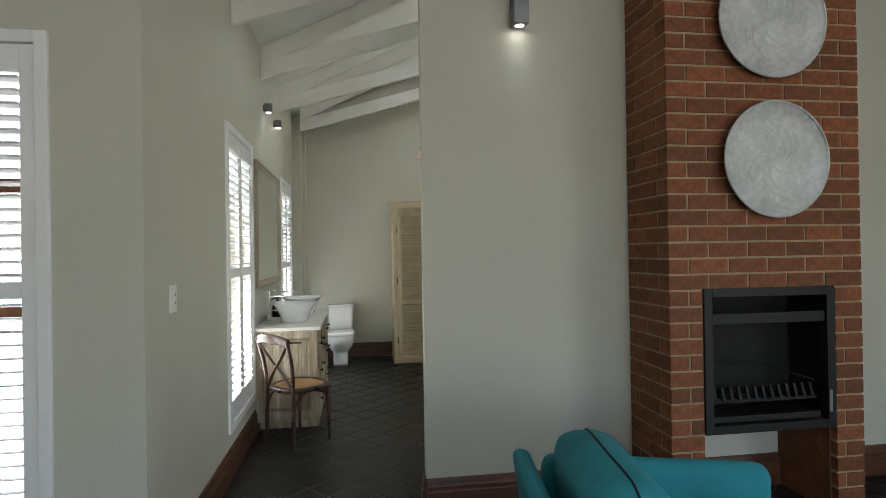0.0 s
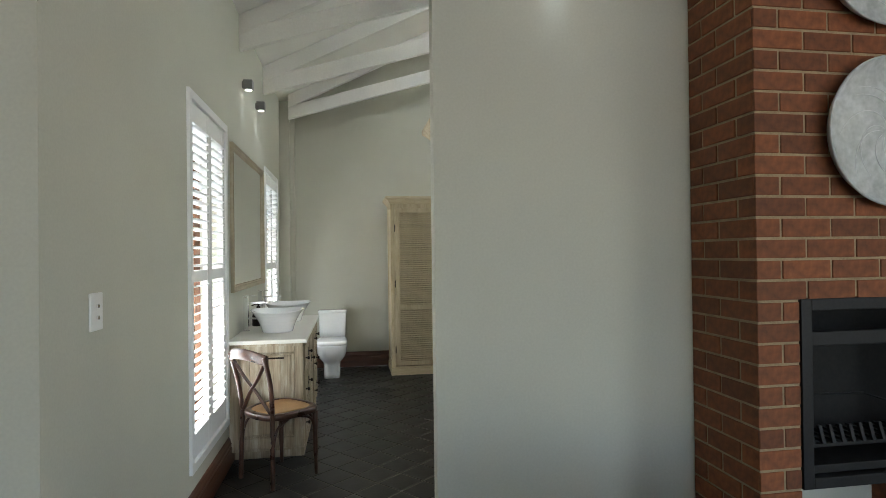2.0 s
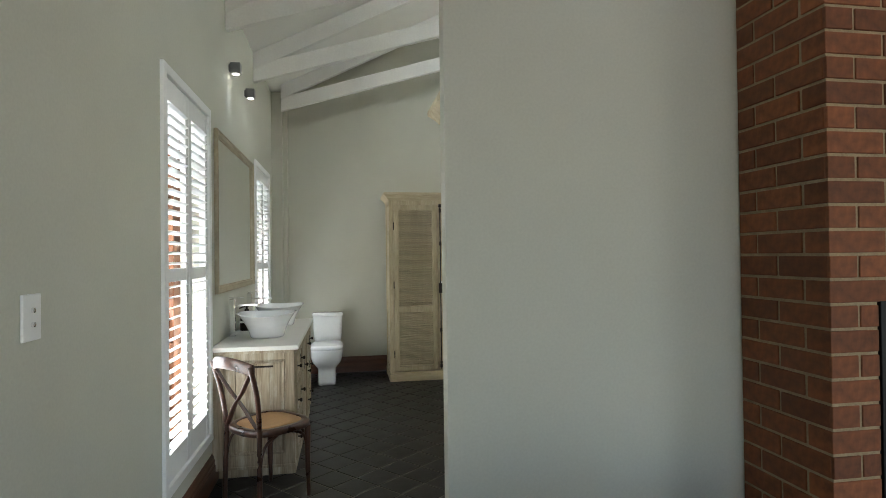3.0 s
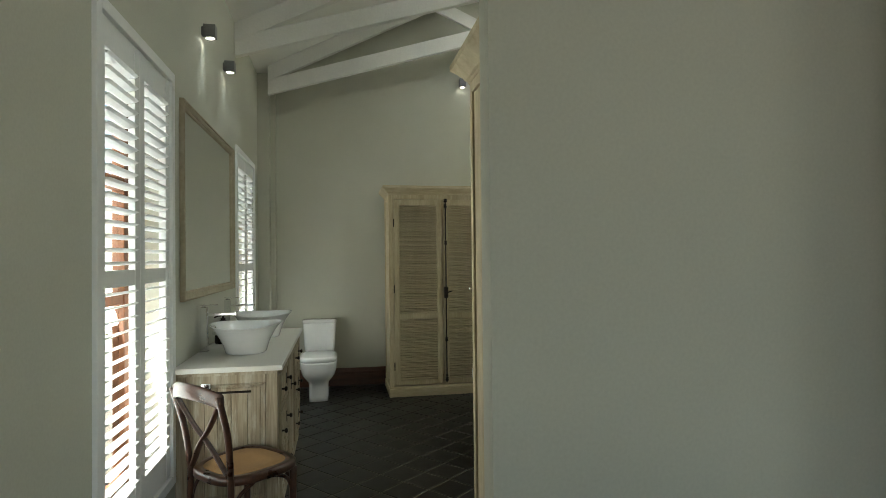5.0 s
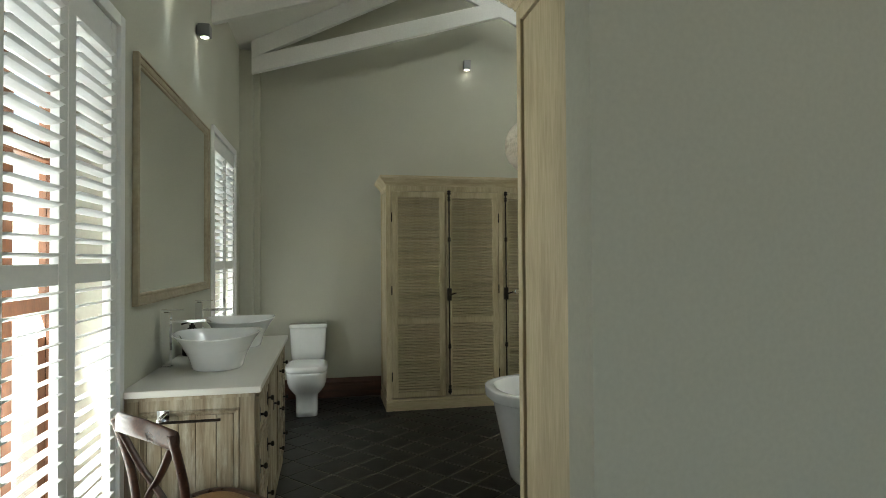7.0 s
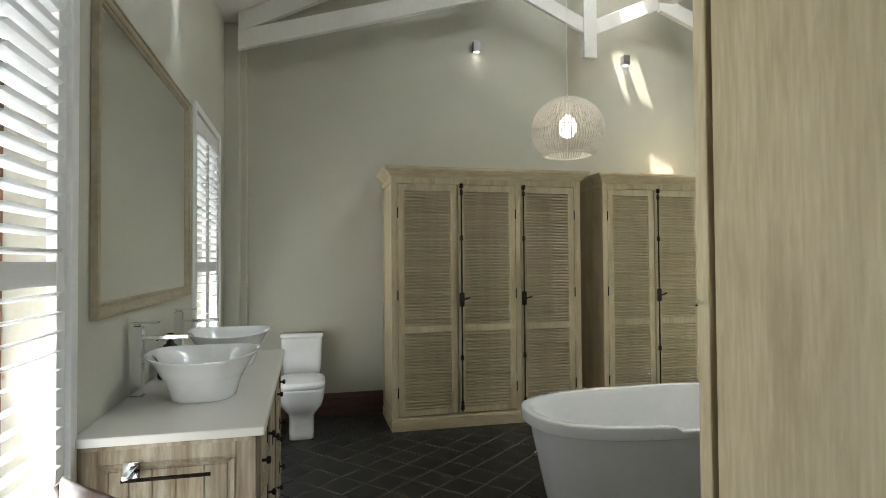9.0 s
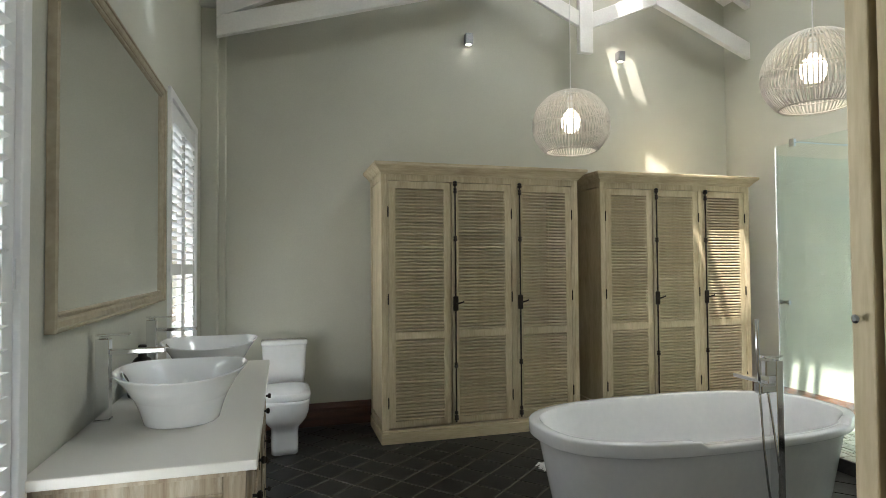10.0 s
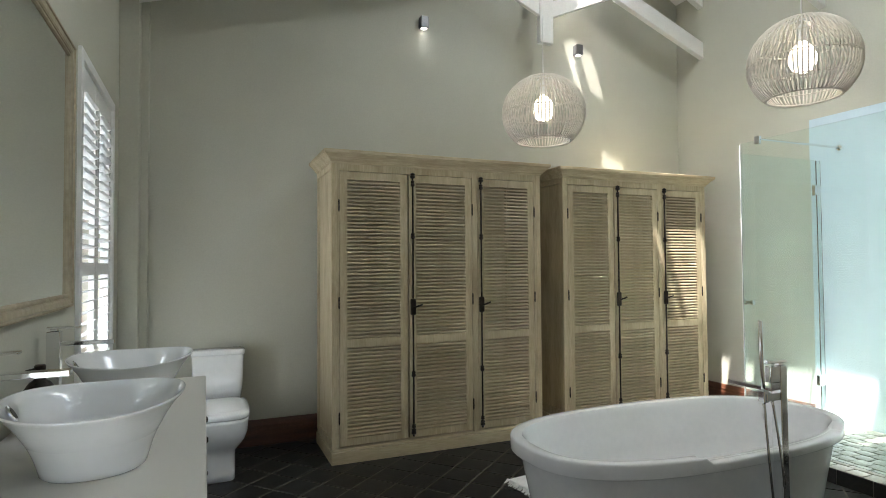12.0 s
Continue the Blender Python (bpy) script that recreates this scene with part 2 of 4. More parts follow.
def loft(bm, loops, cap=(True, True)):
    rings = [[bm.verts.new(p) for p in ring] for ring in loops]
    n = len(rings[0])
    for lo, hi in zip(rings, rings[1:]):
        for i in range(n):
            bm.faces.new((lo[i], lo[(i + 1) % n], hi[(i + 1) % n], hi[i]))
    if cap[0]:
        bm.faces.new(rings[0][::-1])
    if cap[1]:
        bm.faces.new(rings[-1])
    return bm


# ---- the building ----
WX, EX, NY = -0.865, 4.42, 8.32          # inner faces of the west, east and north walls
CX, CY = -0.865, 2.39                    # the corner where the passage leaves the living room
PY, PX = 3.155, 0.384                     # the fireplace wall: its face and its free end
RIDGE = 2.52
SILL, HEAD = 0.30, 2.42


def roof(x):
    """Underside of the ceiling boards."""
    return 3.46 + 0.5 * ((x if x < RIDGE else 2 * RIDGE - x) - WX)


def wall_with_openings(a0, a1, b0, b1, top, openings, along):
    """A wall along an axis with rectangular openings (from, to, sill, head) through it."""
    rows, last = [], a0
    for o0, o1, z0, z1 in openings:
        rows += [(last, o0, 0, top), (o0, o1, 0, z0), (o0, o1, z1, top)]
        last = o1
    rows.append((last, a1, 0, top))
    bm = bmesh.new()
    for s0, s1, z0, z1 in rows:
        if z1 > z0:
            cuboid(bm, *((s0, s1, b0, b1) if along == "x" else (b0, b1, s0, s1)), z0, z1)
    return bm


W1, W2, W3 = (3.887, 4.862), (6.71, 7.765), (-2.19, -1.215)
structure("wall_west", wall_with_openings(CY, NY, WX - 0.28, WX, 3.46, [(*W1, SILL, HEAD), (*W2, SILL, HEAD)], "y"), PLASTER, "greige painted plaster wall with two tall windows", "wall")
structure("wall_living", wall_with_openings(-4.3, WX - 0.28, CY, CY + 0.28, 3.32, [(*W3, SILL, HEAD)], "x"), PLASTER, "greige painted plaster wall with a shuttered window", "wall")
structure("wall_north", prism(bmesh.new(), [(WX - 0.28, 0), (EX + 0.2, 0), (EX + 0.2, roof(EX + 0.2)), (RIDGE, roof(RIDGE)), (WX - 0.28, roof(WX - 0.28))], "y", NY, NY + 0.25), PLASTER, "greige painted gable wall behind the wardrobes", "wall")
# the opening beside the living room is unseen, added for the east fill lamp
structure("wall_east", wall_with_openings(-4.2, NY, EX, EX + 0.2, roof(EX), [(-2.4, -0.2, 0.1, 2.4)], "y"), PLASTER, "greige painted plaster wall beside the shower", "wall")
structure("wall_fireplace", prism(bmesh.new(), [(PX, 0), (EX, 0), (EX, roof(EX)), (RIDGE, roof(RIDGE)), (PX, roof(PX))], "y", PY, PY + 0.095), PLASTER, "greige painted wall between living room and bathroom", "wall")
structure("wall_pilaster", boxes((WX, -0.742, 8.05, 8.2, 0, 3.46), (WX, -0.695, 8.202, NY, 0, 3.5), bevel=0.006), PLASTER, "greige painted plaster pilaster under the last truss", "pilaster")
structure("wall_south", wall_with_openings(-4.3, EX, -4.2, -4.0, 4.0, [(-0.4, 2.8, 0.1, 2.6)], "x"), PLASTER, "greige painted plaster wall of the living room", "wall")
structure("wall_living_west", boxes((-4.5, -4.3, -4.2, CY + 0.28, 0, 3.0)), PLASTER, "greige painted plaster wall of the living room", "wall")

# ceiling boards on both slopes, with a glazed strip astride the ridge
SK0, SK1 = 2.26, 2.88                    # the glazed strip, across
LIGHTS = ((4.35, 5.54, SK0, SK1), (5.66, 6.85, SK0, SK1), (6.995, 7.185, SK0, SK1), (7.29, 8.09, 2.39, 2.76))


def slab(bm, x0, x1, y0, y1):
    prism(bm, [(x0, roof(x0)), (x1, roof(x1)), (x1, roof(x1) + 0.12), (x0, roof(x0) + 0.12)], "y", y0, y1)


bm = bmesh.new()
slab(bm, -1.9, SK0, CY + 0.3, NY + 0.6)
slab(bm, -1.145, SK0, -4.2, CY + 0.3)
slab(bm, SK1, 6.2, -4.2, NY + 0.6)
last = -4.2
for y0, y1, x0, x1 in LIGHTS + ((NY + 0.6, 0, SK0, SK1),):
    slab(bm, SK0, RIDGE, last, y0)
    slab(bm, RIDGE, SK1, last, y0)
    if x0 > SK0:
        slab(bm, SK0, x0, y0, y1)
        slab(bm, x1, SK1, y0, y1)
    last = y1
prism(bm, [(-4.6, 3.2), (-1.145, 3.32), (-1.145, 3.44), (-4.6, 3.32)], "y", -4.2, CY + 0.4)
structure("ceiling", bm, CEILING, "white boarded pitched ceiling with a ridge skylight", "ceiling")

# trusses: rafters, rising lower chords, webs and a king post
def truss(y, left):
    t = thing("roof_truss", left, y, 3.2, "white painted timber truss with a king post", "truss", "roof trusses")

    def member(name, outline, half=0.025):
        bm = prism(bmesh.new(), [(p[0] - left, p[1] - 3.2) for p in outline], "y", -half, half)
        bmesh.ops.bevel(bm, geom=list(bm.edges), offset=0.004, segments=1, affect="EDGES")
        return part(name, bm, WHITEWOOD, t)

    def low(x):
        return 3.168 + 0.297 * (x - WX)
    node = (1.74, low(1.74))
    mir = 2 * RIDGE
    member("rafter", [(left, roof(left) - 0.175), (RIDGE - 0.07, roof(RIDGE - 0.07) - 0.175), (RIDGE - 0.07, roof(RIDGE - 0.07) - 0.004), (left, roof(left) - 0.004)], 0.034)
    member("rafter", [(EX, roof(EX) - 0.175), (RIDGE + 0.07, roof(RIDGE + 0.07) - 0.175), (RIDGE + 0.07, roof(RIDGE + 0.07) - 0.004), (EX, roof(EX) - 0.004)], 0.034)
    member("lower_chord", [(left, low(left)), node, (node[0], node[1] + 0.165), (left, low(left) + 0.165)], 0.03)
    member("lower_chord", [(EX, 3.5), (mir - node[0], node[1] - 0.012), (mir - node[0], node[1] + 0.153), (EX, 3.665)], 0.03)
    for s in (-1, 1):
        x0, x1 = RIDGE + s * 0.07, RIDGE + s * 1.52
        member("web", [(x0, 3.63), (x1, 3.63 + 0.44 * 1.45), (x1, 3.63 + 0.44 * 1.45 + 0.15), (x0, 3.78)], 0.02)
    member("king_post", [(RIDGE - 0.07, 3.385), (RIDGE + 0.07, 3.385), (RIDGE + 0.07, roof(RIDGE) - 0.04), (RIDGE - 0.07, roof(RIDGE) - 0.04)], 0.03)
    return t


truss(7.99, -0.742)
for y in (6.74, 5.45, 4.16, 2.87):
    truss(y, WX)

# ridge skylight: frames and panes on both slopes
slope = math.degrees(math.atan(0.5))
for y0, y1, w0, w1 in LIGHTS:
    for x0, x1 in ((w0, RIDGE - 0.012), (w1, RIDGE + 0.012)):
        side = 1 if x1 > x0 else -1
        ln = abs(x1 - x0) / math.cos(radians(slope))
        sk = thing("skylight", x0, y0, roof(x0) + 0.125, "roof skylight astride the ridge with a white frame", "skylight", "skylights")
        sk.rotation_euler = (0, radians(-slope * side), 0)
        xs = sorted((0, side * ln))
        for a, b in ((-0.03, 0.012), (y1 - y0 - 0.012, y1 - y0 + 0.03)):
            part("bar", boxes((xs[0] - 0.03, xs[1] + 0.03, a, b, 0.002, 0.05)), WHITEWOOD, sk)
        if side > 0 and w0 == SK0:
            part("bar", boxes((0.045, 0.12, 0.012, y1 - y0 - 0.012, 0.002, 0.05)), WHITEWOOD, sk)
        part("pane", boxes((xs[0], xs[1], 0.014, y1 - y0 - 0.014, 0.055, 0.061)), PANE, sk).visible_shadow = False


def skirting(name, points, flip=1):
    """A moulded skirting along a run of straight stretches."""
    bm = bmesh.new()
    for (ax, ay), (bx, by) in points:
        d = Vector((bx - ax, by - ay, 0))
        nrm = Vector((-d.y, d.x, 0)).normalized() * flip
        prof = ((0.0, 0.0), (0.024, 0.0), (0.024, 0.12), (0.02, 0.128), (0.02, 0.142), (0.023, 0.15), (0.017, 0.162), (0.014, 0.178), (0.009, 0.19), (0.0, 0.195))
        a, b = Vector((ax, ay, 0.002)), Vector((bx, by, 0.002))
        lo = [bm.verts.new(a + nrm * p + Vector((0, 0, z))) for p, z in prof]
        hi = [bm.verts.new(b + nrm * p + Vector((0, 0, z))) for p, z in prof]
        for i in range(len(prof)):
            j = (i + 1) % len(prof)
            bm.faces.new((lo[i], lo[j], hi[j], hi[i]))
        bm.faces.new(lo)
        bm.faces.new(hi[::-1])
    return structure(name, bm, SKIRT, "red-brown stained moulded timber skirting board", "skirting")


skirting("baseboard_west", [((WX, 8.05), (WX, CY))])
skirting("baseboard_north", [((EX, NY), (-0.695, NY))])
skirting("baseboard_east", [((EX, 6.88), (EX, NY - 0.03))])
skirting("baseboard_fireplace", [((1.64, PY), (PX, PY)), ((2.64, PY), (1.84, PY)), ((EX, PY), (2.83, PY))])
skirting("baseboard_pier_end", [((PX, PY), (PX, PY + 0.095))])
skirting("baseboard_living", [((CX, CY), (-4.3, CY))])


# ---- shuttered windows ----
def slat_mesh(length, depth=0.062, thick=0.009):
    bm = bmesh.new()
    prof = [(-depth / 2, 0), (-depth / 4, thick / 2), (depth / 4, thick / 2), (depth / 2, 0), (depth / 4, -thick / 2), (-depth / 4, -thick / 2)]
    prism(bm, prof, "x", -length / 2, length / 2)
    return mesh("slat", bm, SHUTTER)


def shuttered_window(name, x, y, turn, width, label):
    """Local axes: x along the wall, y into the room, z up; the origin is the middle of the sill line on the room face."""
    w = tagged(thing(name, x, y, SILL, label, "window", "", turn), kind="structure")
    h, half = HEAD - SILL, width / 2
    f = 0.05
    fr = part("window_frame", boxes((-half, -half + f, -0.05, 0.018, 0, h), (half - f, half, -0.05, 0.018, 0, h), (-half + f, half - f, -0.05, 0.018, h - f, h), (-half + f, half - f, -0.05, 0.018, 0, f), bevel=0.003), SHUTTER, w, "white shutter frame")
    # shutter leaves
    pw = (width - 2 * f - 0.008) / 2
    st, top, low, m0, m1 = 0.058, 0.115, 0.14, 1.045, 1.112
    sm = slat_mesh(pw - 2 * st)
    for s in (-1, 1):
        c = s * (pw / 2 + 0.002)
        leaf = part("shutter_leaf", boxes((-pw / 2, -pw / 2 + st, -0.028, 0, f + 0.003, h - f - 0.003), (pw / 2 - st, pw / 2, -0.028, 0, f + 0.003, h - f - 0.003), (-pw / 2 + st, pw / 2 - st, -0.026, -0.002, h - f - top, h - f - 0.003), (-pw / 2 + st, pw / 2 - st, -0.026, -0.002, f + 0.003, f + low), (-pw / 2 + st, pw / 2 - st, -0.026, -0.002, m0, m1), bevel=0.002), SHUTTER, w, "white louvred shutter leaf", at=(c, 0.003, 0))
        for z0, z1 in ((f + low, m0), (m1, h - f - top)):
            n = round((z1 - z0) / 0.053)
            for i in range(n):
                piece("slat", sm, leaf, pose(0, -0.014, z0 + (i + 0.5) * (z1 - z0) / n, 14, 0, 0))
        for z in (0.35, 1.05, 1.8):
            part("hinge", boxes((s * pw / 2 - 0.006, s * pw / 2 + 0.006, -0.001, 0.004, z, z + 0.075)), SHUTTER, leaf)
    # timber sash in the outer half of the wall
    o = -0.2
    sash = part("sash", boxes((-half + 0.02, -half + 0.17, o - 0.03, o + 0.03, 0.02, h - 0.02), (half - 0.09, half - 0.02, o - 0.03, o + 0.03, 0.02, h - 0.02), (-half + 0.17, half - 0.09, o - 0.03, o + 0.03, h - 0.1, h - 0.02), (-half + 0.17, half - 0.09, o - 0.03, o + 0.03, 0.02, 0.12), (-half + 0.17, half - 0.09, o - 0.025, o + 0.025, 0.94, 1.0), (-half + 0.17, half - 0.09, o - 0.025, o + 0.025, 1.49, 1.55), (-0.05, 0.05, o - 0.022, o + 0.022, 0.12, h - 0.1), bevel=0.004), TIMBER, w, "red-brown timber window sash")
    for s in (-1, 1):
        for z0, z1 in ((0.12, 0.94), (1.0, 1.49), (1.55, h - 0.1)):
            a, b = (0.05, half - 0.09) if s > 0 else (-half + 0.17, -0.05)
            p = part("pane", boxes((a, b, o - 0.003, o + 0.003, z0, z1)), PANE, sash)
            p.visible_shadow = False
    part("window_sill", boxes((-half + 0.002, half - 0.002, -0.275, -0.055, 0.001, 0.02)), WHITEWOOD, w)
    return w


shuttered_window("window_1", WX, sum(W1) / 2, -90, W1[1] - W1[0], "tall window with white louvred shutters, slats open")
shuttered_window("window_2", WX, sum(W2) / 2, -90, W2[1] - W2[0], "tall window with white louvred shutters beside the toilet")
shuttered_window("window_3", sum(W3) / 2, CY, 180, W3[1] - W3[0], "tall living room window with white louvred shutters")


# ---- wardrobes ----
def framed(xs, zs, y0, y1):
    """A door frame in one piece: every second cell of the middle column is open."""
    bm = bmesh.new()
    grid = {(i, k, j): bm.verts.new((x, y, z)) for i, x in enumerate(xs) for k, y in enumerate((y0, y1)) for j, z in enumerate(zs)}
    solid = {(i, j) for i in range(3) for j in range(len(zs) - 1) if i != 1 or j % 2 == 0}
    for i, j in solid:
        for k in (0, 1):
            bm.faces.new([grid[q] for q in ((i, k, j), (i + 1, k, j), (i + 1, k, j + 1), (i, k, j + 1))])
        for di, dj, p, q in ((-1, 0, (i, j), (i, j + 1)), (1, 0, (i + 1, j), (i + 1, j + 1)), (0, -1, (i, j), (i + 1, j)), (0, 1, (i, j + 1), (i + 1, j + 1))):
            if (i + di, j + dj) not in solid:
                bm.faces.new([grid[r] for r in ((p[0], 0, p[1]), (q[0], 0, q[1]), (q[0], 1, q[1]), (p[0], 1, p[1]))])
    bmesh.ops.recalc_face_normals(bm, faces=bm.faces)
    bmesh.ops.bevel(bm, geom=[e for e in bm.edges if e.calc_face_angle(0) > 0.5], offset=0.002, segments=1, affect="EDGES")
    return bm


def wardrobe(x0, x1, y, turn=0, label=""):
    """Limed wardrobe with three louvred doors; local x along the front, y from the front (0) to the back."""
    width = x1 - x0
    cx = (x0 + x1) / 2
    w = thing("wardrobe", cx, y, 0, label, "wardrobe", "limed louvred wardrobes", turn)
    hw, D, TOP = width / 2, 0.565, 2.12
    base = bmesh.new()
    cuboid(base, -hw - 0.012, hw + 0.012, -0.018, D, 0, 0.085, bevel=0.004)
    cuboid(base, -hw - 0.004, hw + 0.004, -0.008, D, 0.085, 0.105, bevel=0.006)
    part("plinth", base, LIMEDH, w)
    for s in (-1, 1):
        side = bmesh.new()
        a, b = sorted((s * (hw - 0.002), s * (hw - 0.022)))
        cuboid(side, a, b, 0.038, D - 0.065, 0.16, 2.07)
        a, b = sorted((s * (hw + 0.006), s * (hw - 0.03)))
        for y0, y1 in ((0.0, 0.032), (D - 0.06, D)):
            cuboid(side, a, b, y0, y1, 0.105, TOP, bevel=0.003)
        cuboid(side, a, b, 0.032, D - 0.06, 0.105, 0.155, bevel=0.003)
        cuboid(side, a, b, 0.032, D - 0.06, 2.075, TOP, bevel=0.003)
        part("side_panel", side, LIMED, w)
    part("back_panel", boxes((-hw + 0.03, hw - 0.03, D - 0.02, D - 0.004, 0.105, TOP)), LIMED, w)
    # three door openings: the first two meet, a post stands before the third
    k = width / 1.705
    spans = [(-hw + a * k, -hw + b * k) for a, b in ((0.049, 0.559), (0.572, 1.088), (1.138, 1.648))]
    d0, d1, mid0, mid1 = 0.118, 2.06, 0.806, 0.866
    face = boxes((-hw + 0.03, spans[0][0] - 0.003, 0.001, 0.04, 0.105, TOP), (spans[2][1] + 0.003, hw - 0.03, 0.001, 0.04, 0.105, TOP), (spans[0][0] - 0.003, spans[2][1] + 0.003, 0.001, 0.04, d1 + 0.004, TOP), (spans[1][1] + 0.003, spans[2][0] - 0.003, 0.001, 0.04, 0.105, d1 + 0.004))
    part("face_frame", face, LIMED, w)
    corn = bmesh.new()
    prof = [(0.0, TOP - 0.006), (0.008, TOP - 0.006), (0.012, TOP + 0.006), (0.02, TOP + 0.01), (0.025, TOP + 0.02), (0.046, TOP + 0.042), (0.062, TOP + 0.056), (0.068, TOP + 0.06), (0.07, TOP + 0.08), (0.067, TOP + 0.084), (0.0, TOP + 0.084)]
    loft(corn, [[(-hw - p, D, z), (-hw - p, -p, z), (hw + p, -p, z), (hw + p, D, z)] for p, z in prof])
    part("cornice", corn, LIMEDH, w, "moulded cornice")
    # louvred doors
    fw = 0.056
    for n_door, (a, b) in enumerate(spans):
        dh = b - a
        slat = prism(bmesh.new(), [(-0.0105, -0.009), (-0.012, -0.0075), (-0.012, 0.0012), (-0.0095, 0.0036), (0.0085, 0.0082), (0.0105, 0.006)], "x", -dh / 2 + fw - 0.002, dh / 2 - fw + 0.002)
        sm = mesh("slat", slat, LIMEDH)
        leaf = part("door", framed((-dh / 2, -dh / 2 + fw, dh / 2 - fw, dh / 2), (d0, d0 + 0.05, mid0, mid1, d1 - 0.058, d1), -0.002, 0.024), LIMED, w, "louvred door", at=((a + b) / 2, 0.004, 0))
        for z0, z1 in ((d0 + 0.053, mid0 - 0.003), (mid1 + 0.003, d1 - 0.061)):
            n = round((z1 - z0) / 0.0262)
            for i in range(n):
                piece("slat", sm, leaf, pose(random.uniform(-0.0006, 0.0006), 0.011, z0 + (i + 0.5) * (z1 - z0) / n, random.uniform(-1.2, 1.2), 0, 0))
        hs = -1 if n_door == 0 else 1
        for z in (0.27, 1.08, 1.77):
            hb = lathe(bmesh.new(), [(0.003, 0), (0.0045, 0.006), (0.0055, 0.014), (0.0055, 0.075), (0.0045, 0.083), (0.003, 0.09)], 8)
            part("hinge", hb, IRON, leaf, at=(hs * (dh / 2 + 0.003), -0.007, z))
    # espagnolette rods on the free stiles of the second and third doors
    for a, b in spans[1:]:
        thing_part("bolt_rod", w, (a + 0.024, -0.014, 0))
    return w


def thing_part(name, parent, at):
    """An iron espagnolette: a rod with knuckles and a lever."""
    bm = bmesh.new()
    tube(bm, [(0, 0, 0.13), (0, 0, 2.06)], 0.007, 8)
    for z, r, hgt in ((0.14, 0.018, 0.05), (0.19, 0.015, 0.03), (0.56, 0.016, 0.05), (1.58, 0.016, 0.05), (1.97, 0.015, 0.05), (2.03, 0.019, 0.045)):
        prof = [(0.006, 0), (r, hgt * 0.2), (r, hgt * 0.45), (r * 0.75, hgt * 0.55), (r, hgt * 0.8), (0.006, hgt)]
        sub = bmesh.new()
        lathe(sub, prof, 10)
        bmesh.ops.translate(sub, verts=sub.verts, vec=(0, 0, z))
        me = bpy.data.meshes.new("tmp")
        sub.to_mesh(me)
        sub.free()
        bm.from_mesh(me)
        bpy.data.meshes.remove(me)
    ob = part(name, bm, IRON, parent, "dark iron espagnolette bolt", at=at)
    hb = bmesh.new()
    cuboid(hb, -0.022, 0.022, -0.01, 0.008, 1.02, 1.14, bevel=0.008)
    tube(hb, curve([(0, -0.008, 1.075), (0.02, -0.02, 1.082), (0.045, -0.026, 1.09), (0.062, -0.026, 1.096)], 4), [0.007] * 8 + [0.006] * 4 + [0.008], 8)
    part("handle", hb, IRON, ob)
    return ob


random.seed(17)
WD1 = wardrobe(0.51, 2.215, 7.64, 0, "limed oak wardrobe with three louvred doors against the gable")
WD2 = wardrobe(2.462, 4.06, 7.66, 0, "limed oak wardrobe with louvred doors beside the shower")
WD3 = copy_thing(WD1, pose(0.494 + 0.8525, 3.818, 0, 0, 0, 180))
tagged(WD3, "limed oak wardrobe backing on to the fireplace wall")
part("side_knob", lathe(bmesh.new(), [(0.003, 0), (0.003, 0.006), (0.006, 0.009), (0.006, 0.014), (0.003, 0.016)], 12), CHROME, WD3, at=(0.858, 0.016, 1.33)).rotation_euler = (0, radians(90), 0)


# ---- vanity ----
VX, VY0, VY1, VTOP = -0.311, 4.846, 6.51, 0.885
van = thing("vanity_cabinet", WX, VY0, 0, "weathered pale pine vanity with drawers and panelled end", "cabinet")
vb = bmesh.new()
fx = VX - WX - 0.03
y0, y1 = 0.04, VY1 - VY0 - 0.02
cuboid(vb, 0.004, fx - 0.025, y0 + 0.02, y1 - 0.02, 0.1, VTOP - 0.03)
for xx in (0.004, fx - 0.06):
    cuboid(vb, xx, xx + 0.06, y0, y0 + 0.02, 0.1, VTOP - 0.03, bevel=0.003)
cuboid(vb, 0.064, fx - 0.06, y0, y0 + 0.02, VTOP - 0.095, VTOP - 0.03, bevel=0.003)
cuboid(vb, 0.064, fx - 0.06, y0, y0 + 0.02, 0.1, 0.17, bevel=0.003)
part("body", vb, WORN, van)
# sloped moulding round the end panel, then boards of uneven width
ex0, ex1, ez0, ez1 = 0.064, fx - 0.06, 0.17, VTOP - 0.095
mo = bmesh.new()
loft(mo, [[(ex0 + p, y0 + d, ez0 + p), (ex1 - p, y0 + d, ez0 + p), (ex1 - p, y0 + d, ez1 - p), (ex0 + p, y0 + d, ez1 - p)] for p, d in ((0.0, 0.018), (0.0, 0.001), (0.006, -0.003), (0.012, 0.002), (0.02, 0.009), (0.026, 0.011), (0.026, 0.018))], (False, False))
part("panel_moulding", mo, WORN, van)
cuts = (0.0, 0.17, 0.36, 0.56, 0.8, 1.0)
for n_board, (a, b) in enumerate(zip(cuts, cuts[1:])):
    a, b = (ex0 + 0.027 + q * (ex1 - ex0 - 0.054) for q in (a, b))
    part("end_board", boxes((a + 0.001, b - 0.002, y0 + 0.009 + 0.0015 * (n_board % 3), y0 + 0.019, ez0 + 0.027, ez1 - 0.027), bevel=0.002), WORN, van)
part("top_bead", boxes((0.02, fx - 0.012, y0 - 0.006, y0 - 0.001, VTOP - 0.05, VTOP - 0.03), bevel=0.002), WORN, van)
part("plinth", boxes((0.004, fx - 0.004, y0 + 0.09, y1 + 0.01, 0, 0.082), (0.004, fx + 0.002, y0 - 0.004, y1 + 0.004, 0.082, 0.1), bevel=0.004), WORN, van)
